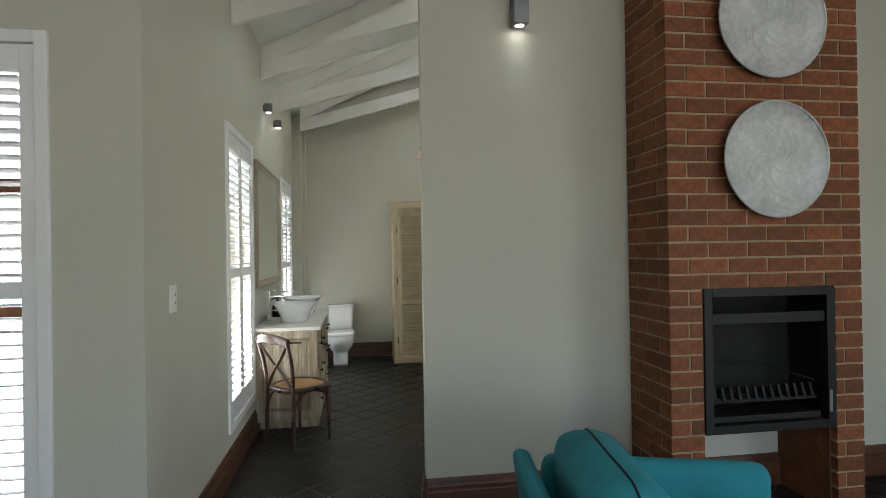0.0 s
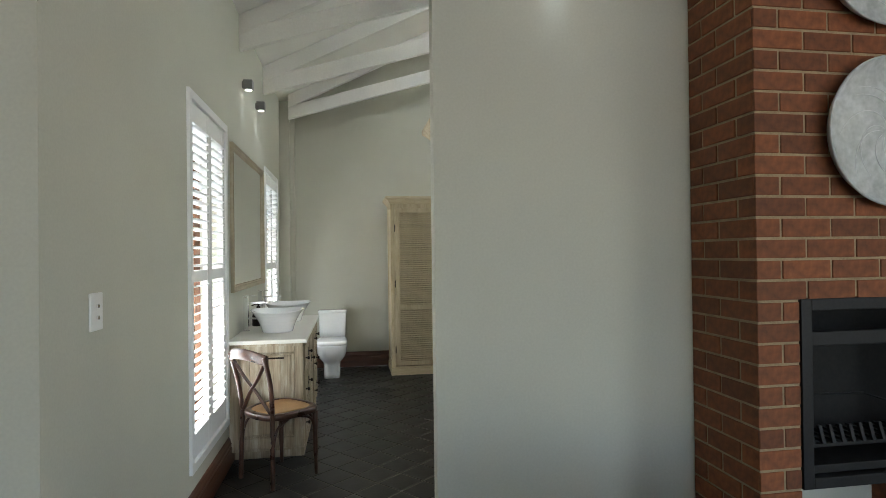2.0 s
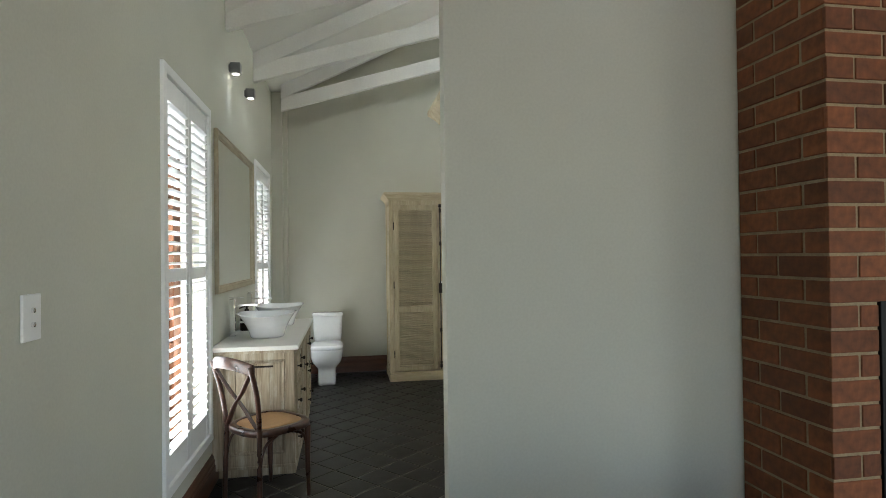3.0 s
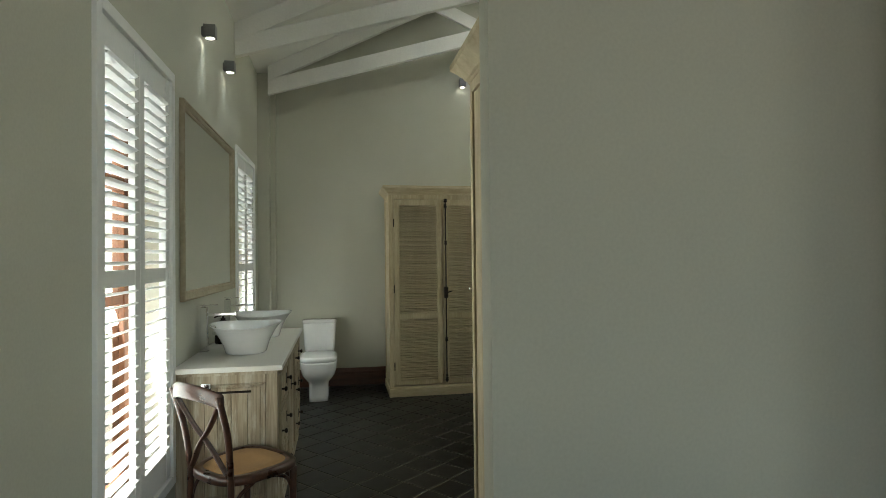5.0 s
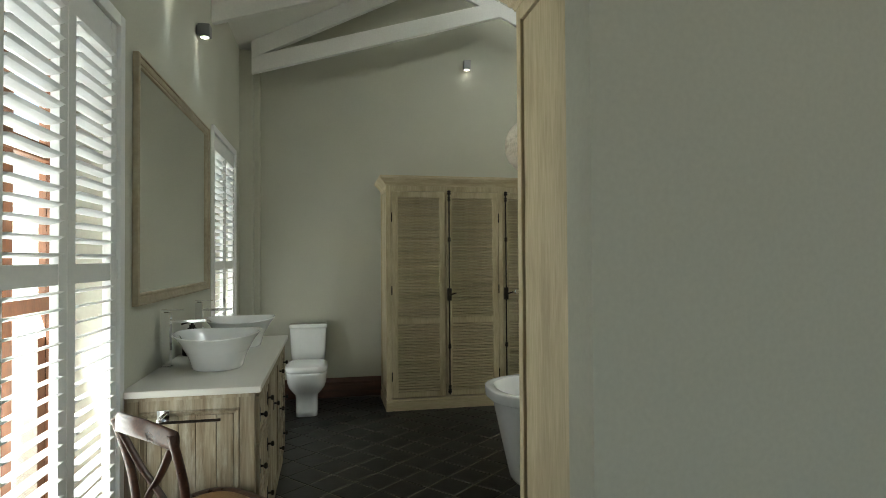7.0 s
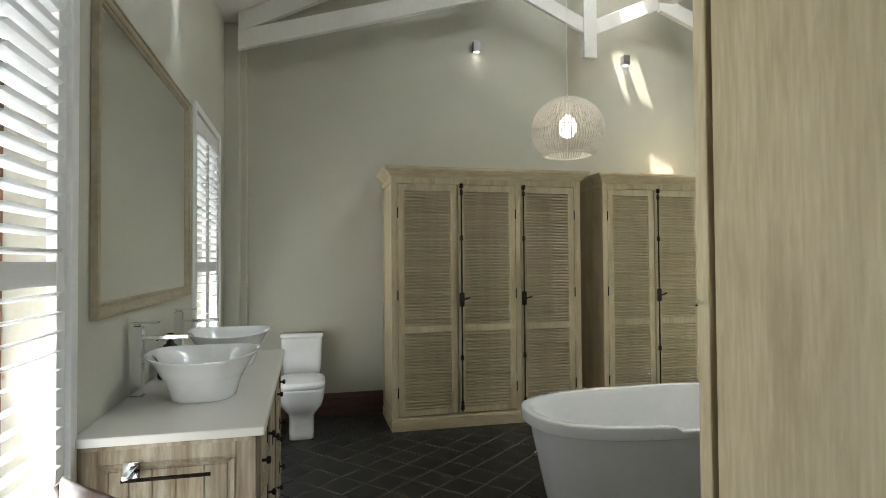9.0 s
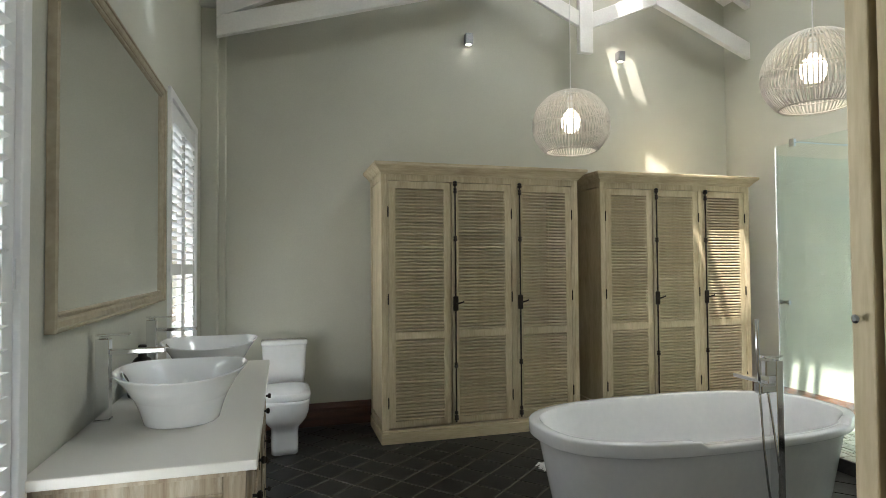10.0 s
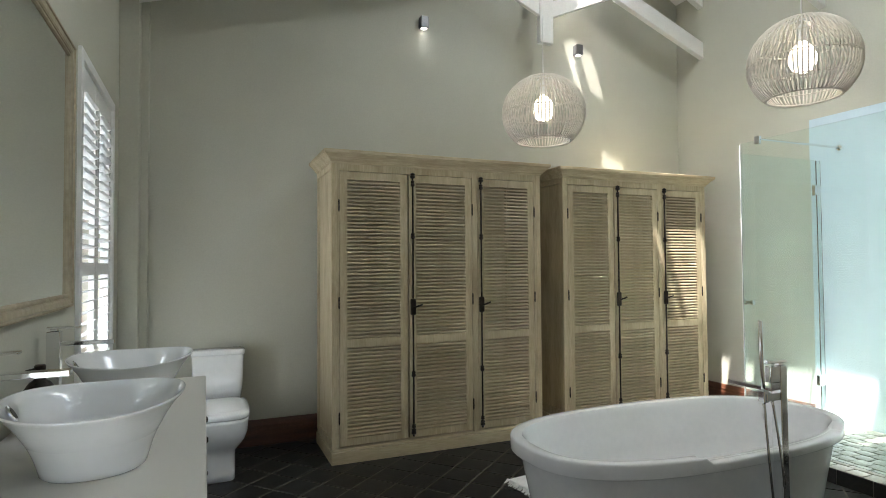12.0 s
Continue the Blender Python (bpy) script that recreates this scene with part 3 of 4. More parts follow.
ff = boxes((fx - 0.0251, fx - 0.001, y0 + 0.021, y0 + 0.06, 0.1, VTOP - 0.031), (fx - 0.025, fx, y1 - 0.06, y1, 0.1, VTOP - 0.03), (fx - 0.025, fx, y0 + 0.06, y1 - 0.06, VTOP - 0.06, VTOP - 0.03), bevel=0.002)
part("face_frame", ff, WORN, van)
cols = [(y0 + 0.065, 0.5), (y0 + 0.575, 0.5), (y0 + 1.085, 0.5)]
for ci, (yy, wd) in enumerate(cols):
    rows = ((0.11, 0.35), (0.36, 0.6), (0.61, 0.82)) if ci != 1 else ((0.11, 0.82),)
    for z0, z1 in rows:
        dr = part("drawer_front" if ci != 1 else "door", boxes((fx - 0.02, fx + 0.004, yy, yy + wd, z0, z1), bevel=0.003), WORN, van)
        fr = boxes((fx + 0.004, fx + 0.011, yy, yy + 0.04, z0, z1), (fx + 0.004, fx + 0.011, yy + wd - 0.04, yy + wd, z0, z1), (fx + 0.004, fx + 0.011, yy + 0.04, yy + wd - 0.04, z1 - 0.035, z1), (fx + 0.004, fx + 0.011, yy + 0.04, yy + wd - 0.04, z0, z0 + 0.035), bevel=0.002)
        part("moulding", fr, WORN, dr)
        for ky in ((yy + wd / 2,) if ci == 1 else (yy + 0.09, yy + wd - 0.09)):
            kb = bmesh.new()
            zc = (z0 + z1) / 2 if ci != 1 else 0.6
            prof = [(0.006, 0), (0.005, 0.012), (0.013, 0.018), (0.014, 0.026), (0.008, 0.031)]
            lathe(kb, prof, 12)
            bmesh.ops.rotate(kb, verts=kb.verts, matrix=Matrix.Rotation(radians(90), 3, "Y"))
            bmesh.ops.translate(kb, verts=kb.verts, vec=(fx + 0.008, ky, zc))
            cuboid(kb, fx + 0.003, fx + 0.007, ky - 0.012, ky + 0.012, zc - 0.035, zc + 0.03, bevel=0.002)
            part("knob", kb, IRON, dr)
# towel rail on the end panel
rail = bmesh.new()
cuboid(rail, 0.136, 0.186, y0 - 0.012, y0, 0.745, 0.797, bevel=0.003)
cuboid(rail, 0.148, 0.168, y0 - 0.06, y0 - 0.012, 0.752, 0.772, bevel=0.002)
part("towel_bar", rail, CHROME, van, "chrome towel bar")
rb = bmesh.new()
tube(rb, [(0.145, y0 - 0.055, 0.756), (0.395, y0 - 0.055, 0.756)], 0.006, 8)
part("bar_rod", rb, IRON, van)

top = tagged(part("worktop", boxes((WX + 0.003, VX, VY0, VY1, VTOP - 0.0285, VTOP), bevel=0.004), QUARTZ), "cream quartz worktop on the vanity", "worktop")


def basin(x, y):
    b = thing("basin", x, y, VTOP, "oval white porcelain vessel basin on the worktop", "basin", "basins")
    bm = bmesh.new()
    prof = [(0.116, 0.001), (0.119, 0.004), (0.123, 0.02), (0.129, 0.04), (0.1375, 0.062), (0.1485, 0.085), (0.162, 0.108), (0.178, 0.131), (0.192, 0.147), (0.2, 0.155), (0.206, 0.161), (0.2075, 0.164), (0.2045, 0.1665), (0.2, 0.164), (0.183, 0.142), (0.155, 0.095), (0.128, 0.05), (0.1, 0.032), (0.02, 0.027)]
    loft(bm, [[(p[0], p[1], z + 0.014 * (p[0] / 0.207) ** 2 * min(1, max(0, (z - 0.02) / 0.14))) for p in superloop(a, a * 1.19, 2.3, 56)] for a, z in prof])
    part("bowl", bm, PORCELAIN, b, "", True)
    ring = bmesh.new()
    lathe(ring, [(0.017, 0), (0.024, 0.001), (0.024, 0.005), (0.016, 0.006)], 20)
    bmesh.ops.rotate(ring, verts=ring.verts, matrix=Matrix.Rotation(radians(8), 3, "Z") @ Matrix.Rotation(radians(60), 3, "Y"))
    part("overflow_ring", ring, CHROME, b, "chrome overflow ring", at=(-0.176, -0.02, 0.147))
    hole = lathe(bmesh.new(), [(0.0155, 0.001), (0.0155, 0.004)], 20)
    bmesh.ops.rotate(hole, verts=hole.verts, matrix=Matrix.Rotation(radians(8), 3, "Z") @ Matrix.Rotation(radians(60), 3, "Y"))
    part("overflow_hole", hole, IRON, b, at=(-0.174, -0.02, 0.1485))
    dr = lathe(bmesh.new(), [(0.024, 0), (0.024, 0.004), (0.02, 0.006)], 20)
    part("drain", dr, CHROME, b, "", True, at=(0, 0, 0.027))
    return b


basin(-0.572, 5.355)
basin(-0.565, 6.065)


def basin_tap(x, y):
    t = thing("basin_tap", x, y, VTOP, "tall square chrome basin mixer on the worktop", "tap", "basin taps")
    part("body", boxes((-0.025, 0.025, -0.025, 0.025, 0, 0.006), (-0.021, 0.021, -0.021, 0.021, 0.006, 0.275), bevel=0.002), CHROME, t)
    part("spout", boxes((0.021, 0.19, -0.019, 0.019, 0.222, 0.238), bevel=0.002), CHROME, t)
    part("lever", boxes((-0.021, 0.08, -0.019, 0.019, 0.284, 0.291), (-0.012, 0.012, -0.012, 0.012, 0.275, 0.284), bevel=0.002), CHROME, t)
    return t


basin_tap(-0.827, 5.4)
basin_tap(-0.812, 6.07)

# soap holder between the basins
soap = thing("soap_bottle", -0.785, 5.76, VTOP, "dark soap bottle in a chrome ring holder", "soap bottle")
part("bottle", lathe(bmesh.new(), [(0.05, 0), (0.053, 0.01), (0.052, 0.08), (0.044, 0.125), (0.028, 0.15), (0.016, 0.158), (0.016, 0.17)], 20), IRON, soap, "", True)
pump = bmesh.new()
lathe(pump, [(0.008, 0.168), (0.008, 0.182), (0.015, 0.184), (0.016, 0.2), (0.012, 0.204)], 14)
tube(pump, [(-0.004, -0.004, 0.19), (-0.03, -0.02, 0.186), (-0.05, -0.034, 0.178)], [0.007, 0.006, 0.0055], 8)
part("pump", pump, IRON, soap)
part("ring", lathe(bmesh.new(), [(0.055, 0.06), (0.07, 0.063), (0.072, 0.07), (0.07, 0.078), (0.055, 0.078)], 24, close=False), CHROME, soap, "chrome ring")

# mirror
mir = thing("wall_mirror", WX, 5.0, 1.221, "large mirror in a limed stepped timber frame", "mirror")
MW, MH = 1.52, 1.118
fm = bmesh.new()
prof = [(0.0, 0.002), (0.0, 0.026), (0.005, 0.03), (0.012, 0.03), (0.014, 0.024), (0.03, 0.022), (0.036, 0.018), (0.038, 0.014), (0.043, 0.014), (0.045, 0.018), (0.051, 0.017), (0.056, 0.011), (0.056, 0.004)]
loft(fm, [[(d, p, p), (d, MW - p, p), (d, MW - p, MH - p), (d, p, MH - p)] for p, d in prof], (False, False))
part("frame", fm, FRAMEWOOD, mir)
part("mirror_glass", boxes((0.002, 0.01, 0.05, MW - 0.05, 0.05, MH - 0.05)), MIRROR, mir)


# ---- wall lights ----
def wall_light(x, y, z, turn, h, label, watts=0.6, k=0.8):
    """Local y points from the wall into the room; z is the underside."""
    t = thing("wall_light", x, y, z, label, "wall light", "down-facing wall lights", turn)
    part("housing", boxes((-0.045 * k, 0.045 * k, 0.012, 0.012 + 0.093 * k, 0.002, h), (-0.025, 0.025, 0, 0.012, 0.012, h - 0.012), bevel=0.003), STEEL, t)
    part("bezel", lathe(bmesh.new(), [(0.026, -0.003), (0.034, -0.003), (0.034, 0.003), (0.026, 0.003)], 20, close=False), CHROME, t, at=(0, 0.012 + 0.046 * k, 0))
    part("lamp_face", lathe(bmesh.new(), [(0.0262, -0.001), (0.0262, 0.0015)], 20), LED, t, at=(0, 0.012 + 0.046 * k, 0))
    sp = new("wall_light_beam", bpy.data.lights.new("wall_light_beam", "SPOT"))
    sp.data.energy, sp.data.spot_size, sp.data.spot_blend, sp.data.shadow_soft_size = watts, radians(60), 0.9, 0.02
    sp.data.color = (0.7, 0.87, 1.0)
    m = pose(x, y, z, 0, 0, turn)
    sp.matrix_world = look(m @ Vector((0, 0.05, -0.012)), m @ Vector((0, 0.035, -1)))
    return t


for y in (5.55, 6.235):
    wall_light(WX, y, 2.878, -90, 0.08, "grey steel cube wall light, lit, above the mirror")
wall_light(1.45, NY, 3.468, 180, 0.098, "grey steel wall light, lit, high on the gable", 0.09)
wall_light(3.084, NY, 3.455, 180, 0.098, "grey steel wall light in sunshine high on the gable", 0.09)
wall_light(0.965, PY, 2.825, 180, 0.19, "grey steel wall light, lit, on the fireplace wall", 0.2, 1.0)


# ---- toilet ----
wc = thing("toilet", -0.225, 7.95, 0, "white close-coupled porcelain toilet, lid closed", "toilet")
bm = bmesh.new()
def ring(cy, a, b, z, e=2.6):
    return [(p[0], cy + p[1], z) for p in superloop(a, b, e, 40)]
loft(bm, [ring(-0.09, 0.103, 0.245, 0.0, 5), ring(-0.09, 0.102, 0.242, 0.05, 5), ring(-0.09, 0.102, 0.24, 0.15, 4.5), ring(-0.1, 0.11, 0.242, 0.19, 4), ring(-0.12, 0.14, 0.252, 0.22, 3.4), ring(-0.14, 0.167, 0.27, 0.26, 3.2), ring(-0.148, 0.181, 0.28, 0.31, 3.2), ring(-0.15, 0.187, 0.285, 0.385, 3.4), ring(-0.15, 0.187, 0.285, 0.405, 3.4)])
part("pan", bm, PORCELAIN, wc, "", True)
bm = loft(bmesh.new(), [ring(-0.16, 0.187, 0.268, 0.408, 4), ring(-0.16, 0.191, 0.273, 0.416, 4), ring(-0.16, 0.191, 0.273, 0.436, 4), ring(-0.16, 0.186, 0.268, 0.448, 4), ring(-0.16, 0.15, 0.22, 0.455, 4)])
part("lid", bm, PORCELAIN, wc, "", True)
bm = bmesh.new()
loft(bm, [[(p[0], 0.25 + p[1], z) for p in superloop(a, b, 7, 40)] for a, b, z in ((0.155, 0.08, 0.395), (0.17, 0.088, 0.5), (0.18, 0.092, 0.74))])
part("cistern", bm, PORCELAIN, wc, "", True)
bm = loft(bmesh.new(), [[(p[0], 0.25 + p[1], z) for p in superloop(a, b, 7, 40)] for a, b, z in ((0.186, 0.097, 0.741), (0.188, 0.098, 0.75), (0.187, 0.097, 0.77), (0.178, 0.09, 0.777))])
part("cistern_lid", bm, PORCELAIN, wc, "", True)
part("flush_button", lathe(bmesh.new(), [(0.024, 0), (0.024, 0.005), (0.02, 0.007)], 20), CHROME, wc, "chrome flush button", at=(0, 0.25, 0.777))


# ---- bath ----
bath = thing("bathtub", 1.878, 5.83, 0, "white freestanding oval acrylic bathtub", "bathtub")
bath.scale = (1.0, 1.0, 1.025)
loops = []
for a, b, z in ((0.72, 0.31, 0.0), (0.725, 0.314, 0.02), (0.765, 0.345, 0.2), (0.812, 0.372, 0.42), (0.829, 0.382, 0.505), (0.832, 0.384, 0.509), (0.862, 0.408, 0.511), (0.869, 0.414, 0.514), (0.871, 0.416, 0.519), (0.873, 0.4175, 0.568), (0.871, 0.416, 0.575), (0.865, 0.411, 0.579), (0.838, 0.387, 0.58), (0.822, 0.372, 0.576), (0.806, 0.358, 0.552), (0.76, 0.325, 0.36), (0.69, 0.285, 0.19), (0.6, 0.23, 0.135), (0.3, 0.12, 0.117), (0.05, 0.02, 0.112)):
    ledge = 0.026 if 0.56 < z else 0.0          # the rim steps down beside the mixer
    loops.append([(p[0], p[1], z - ledge * (p[1] < -0.1 and -0.3 < p[0] < 0.68)) for p in superloop(a * 1.035, b * 1.06, 2.7, 160)])
part("outer_shell", loft(bmesh.new(), loops[:6], (True, False)), ACRYLIC, bath, "", True)
part("rim", loft(bmesh.new(), loops[5:14], (False, False)), ACRYLIC, bath, "flat moulded rim", True)
part("inner_basin", loft(bmesh.new(), loops[13:], (False, True)), ACRYLIC, bath, "", True)
part("drain", lathe(bmesh.new(), [(0.03, 0), (0.03, 0.004), (0.024, 0.006)], 20), CHROME, bath, "chrome drain", at=(0, 0, 0.112))


fil = thing("bath_filler", 1.972, 5.372, 0, "square chrome floor-standing bath mixer with hand shower", "bath mixer", "", 0)
part("column", boxes((-0.055, 0.055, -0.055, 0.055, 0, 0.012), (-0.02, 0.02, -0.024, 0.024, 0.012, 0.945), bevel=0.003), CHROME, fil)
part("lever", boxes((-0.085, 0.022, -0.024, 0.026, 0.958, 0.97), (-0.012, 0.012, -0.012, 0.012, 0.945, 0.958), bevel=0.002), CHROME, fil)
part("diverter", boxes((-0.075, -0.02, -0.022, 0.01, 0.875, 0.945), bevel=0.003), CHROME, fil)
part("spout", boxes((-0.018, 0.018, 0.024, 0.245, 0.822, 0.842), bevel=0.003), CHROME, fil)
part("holder", boxes((-0.1, -0.02, -0.02, 0.02, 0.8, 0.832), (-0.112, -0.082, -0.016, 0.016, 0.795, 0.845), bevel=0.003), CHROME, fil)
bm = tube(bmesh.new(), [(-0.096, 0, 0.79), (-0.1, 0, 0.9), (-0.104, 0, 1.0), (-0.107, 0, 1.14)], [0.008, 0.008, 0.0095, 0.0095], 10)
part("hand_shower", bm, CHROME, fil, "", True)
bm = tube(bmesh.new(), curve([(-0.096, 0, 0.8), (-0.094, -0.012, 0.6), (-0.075, -0.02, 0.36), (-0.055, -0.025, 0.28), (-0.03, -0.03, 0.3), (-0.028, -0.032, 0.45), (-0.05, -0.025, 0.66), (-0.062, -0.012, 0.8)], 8), 0.0065, 8)
part("hose", bm, CHROME, fil, "", True)


# ---- rattan pendants ----
def pendant(x, y, zc):
    top_z = roof(x)
    p = thing("pendant_lamp", x, y, zc, "white rattan globe pendant, lit, hung from the trusses", "pendant lamp", "rattan pendants")
    R = 0.255
    a0, a1 = radians(-48), radians(74)
    n = 72
    rib = bmesh.new()
    pts = [(R * math.cos(a0 + (a1 - a0) * i / 14), 0, 0.93 * R * math.sin(a0 + (a1 - a0) * i / 14)) for i in range(15)]
    tube(rib, pts, 0.0043, 5)
    rm = mesh("rib", rib, RATTAN, True)
    for i in range(n):
        piece("rib", rm, p, pose(0, 0, 0, 0, 0, 360 * i / n + random.uniform(-0.8, 0.8)))
    for a in (-48, -27, 0, 26, 48, 66, 74):
        r, z = R * math.cos(radians(a)), 0.93 * R * math.sin(radians(a))
        rad = 0.006 if a == -48 else 0.0035
        part("hoop", tube(bmesh.new(), [((r - 0.004) * math.cos(t * math.pi / 20), (r - 0.004) * math.sin(t * math.pi / 20), z) for t in range(40)], rad, 6, closed=True), RATTAN, p, "", True)
    part("bulb", lathe(bmesh.new(), [(0.018, 0.11), (0.026, 0.1), (0.05, 0.075), (0.064, 0.035), (0.062, 0.0), (0.044, -0.034), (0.014, -0.05)], 20), BULB, p, "lit warm bulb", True)
    part("socket", lathe(bmesh.new(), [(0.018, 0.11), (0.02, 0.115), (0.02, 0.19), (0.008, 0.2)], 16), PLASTIC, p)
    part("spider", boxes((-0.07, 0.07, -0.003, 0.003, 0.226, 0.232), (-0.003, 0.003, -0.07, -0.003, 0.226, 0.232), (-0.003, 0.003, 0.003, 0.07, 0.226, 0.232)), PLASTIC, p)
    part("cord", tube(bmesh.new(), [(0, 0, 0.19), (0.001, 0, 1.2), (0, 0, top_z - zc - 0.02)], 0.0035, 6), PLASTIC, p)
    part("ceiling_rose", lathe(bmesh.new(), [(0.05, -0.04), (0.052, -0.03), (0.03, 0.0), (0.02, 0.03)], 20), PLASTIC, p, at=(0, 0, top_z - zc - 0.01))
    return p


pendant(1.63, 6.66, 2.33)
pendant(2.505, 5.6, 2.408)

# ---- shower ----
SX, SY1, KZ = 3.47, 6.77, 0.1
KX = 3.315                               # face of the shower step
step = structure("shower_kerb", boxes((KX + 0.008, KX + 0.03, PY + 0.095, SY1 + 0.11, 0, KZ - 0.004), (KX + 0.03, EX, SY1 + 0.08, SY1 + 0.102, 0, KZ - 0.004)), GROUT, "dark tiled step up to the shower", "kerb")
tl = mesh("tile", cuboid(bmesh.new(), 0, 0.008, -0.103, 0.103, -0.046, 0.046, bevel=0.002), TILE)
for i in range(16):
    piece("tile", tl, step, pose(KX, PY + 0.2 + i * 0.2125, 0.05))
tray = structure("shower_floor", boxes((KX + 0.03, EX, PY + 0.095, SY1 + 0.08, 0, KZ - 0.008)), GROUT, "green-grey stone mosaic shower floor", "shower floor")
clad = tagged(part("shower_cladding", boxes((EX - 0.012, EX, 4.2, 6.87, KZ - 0.02, 2.595), bevel=0.002), CLADDING), "pale blue glossy glass cladding on the shower wall", "wall cladding", "", "structure")
scr = thing("shower_screen", SX, SY1, KZ, "green-tinted frameless glass shower screen on a tiled kerb", "shower screen")
part("pane", boxes((-0.005, 0.005, -2.2, 0.0, 0.002, 2.2), bevel=0.001), GREENGLASS, scr).visible_shadow = False
part("edge_seal", boxes((-0.006, 0.006, 0.001, 0.007, 0.01, 2.19), bevel=0.001), PLASTIC, scr, "white edge seal")
part("support_bar", tube(bmesh.new(), [(0, -0.15, 2.21), (EX - SX - 0.02, -0.15, 2.21)], 0.009, 10), CHROME, scr)
part("bar_clamp", boxes((-0.014, 0.014, -0.17, -0.13, 2.17, 2.23), bevel=0.003), CHROME, scr)
part("bar_flange", lathe(bmesh.new(), [(0.009, 0), (0.022, 0.004), (0.022, 0.014)], 16), CHROME, scr, at=(EX - SX - 0.025, -0.15, 2.21)).rotation_euler = (0, radians(90), 0)
dr = thing("shower_door", EX - 0.06, SY1 + 0.013, KZ, "green-tinted frameless glass shower door, closed", "shower door")
part("pane", boxes((EX - 0.065 - (EX - 0.06), 0.045, -0.005, 0.005, 0.002, 2.13), bevel=0.001), GREENGLASS, dr, "fixed glass strip").visible_shadow = False
part("door_pane", boxes((SX + 0.012 - (EX - 0.06), -0.012, -0.005, 0.005, 0.012, 2.13), bevel=0.001), GREENGLASS, dr).visible_shadow = False
for z in (0.28, 1.84):
    part("hinge", boxes((-0.045, 0.03, -0.016, 0.016, z, z + 0.085), bevel=0.003), CHROME, dr)
kn = bmesh.new()
for s in (-1, 1):
    sub = [(0.012, 0.006), (0.012, 0.02), (0.02, 0.03), (0.02, 0.042), (0.012, 0.046)]
    rings = [[(r * math.cos(t * math.pi / 8), s * y, r * math.sin(t * math.pi / 8)) for t in range(16)] for r, y in sub]
    loft(kn, rings)
part("door_knob", kn, CHROME, dr, "chrome door knob", at=(SX + 0.075 - (EX - 0.06), 0, 0.985))
random.seed(5)
mm = [mesh("stone", loft(bmesh.new(), [[(p[0] * s, p[1] * s, z) for p in superloop(0.053 * k, 0.05, 7.0 + k, 16)] for s, z in ((1.0, 0), (0.98, 0.006), (0.9, 0.0075))]), PEBBLE, True) for k in (0.9, 1.05)]
for i in range(11):
    for j in range(25):
        x, y = KX + 0.06 + i * 0.108, 4.25 + j * 0.104 + (i % 2) * 0.05
        if y < SY1 + 0.04 and x < EX - 0.05:
            piece("stone", mm[(i + j) % 2], tray, pose(x, y, KZ - 0.009, random.uniform(-0.6, 0.6), random.uniform(-0.6, 0.6), random.uniform(-9, 9)))

# bath mat, a corner of its fringe behind the tub
mat_ob = thing("bath_mat", 1.62, 6.48, 0.003, "white tufted cotton bath mat beside the bathtub", "bath mat", "", 8)
part("pile", boxes((-0.08, 0.62, 0.0, 0.42, 0, 0.014), bevel=0.006), FLEECE, mat_ob)
fr = bmesh.new()
random.seed(8)
for i in range(46):
    y = 0.01 + i * 0.0088
    tube(fr, [(-0.075, y, 0.01), (-0.1, y + random.uniform(-0.006, 0.006), 0.014 + random.uniform(0, 0.008)), (-0.12 + random.uniform(-0.02, 0.012), y + random.uniform(-0.014, 0.014), 0.004)], 0.004, 5)
part("fringe", fr, FLEECE, mat_ob)["kind"] = "stuff"

# ---- bentwood chair ----
ch = thing("dining_chair", -0.476, 4.628, 0, "dark walnut cross-back chair with a woven cane seat", "chair", "", 44)
ch.scale = (0.93, 0.93, 1.0)
# local: x forward, y to its left
def seat_loop(z, k):
    out = []
    for x, y in superloop(0.23 * k, 0.228 * k, 3.0, 48):
        out.append((x, y * (1.0 + 0.12 * x / 0.23), z))
    return out
part("seat_frame", loft(bmesh.new(), [seat_loop(0.425, 0.96), seat_loop(0.432, 1.0), seat_loop(0.455, 1.0), seat_loop(0.465, 0.96), seat_loop(0.465, 0.8), seat_loop(0.44, 0.79)], (False, False)), WALNUT, ch, "", True)
part("seat", loft(bmesh.new(), [seat_loop(0.455, 0.82), seat_loop(0.463, 0.81), seat_loop(0.459, 0.5), seat_loop(0.456, 0.1)]), CANE, ch, "woven cane seat", True)
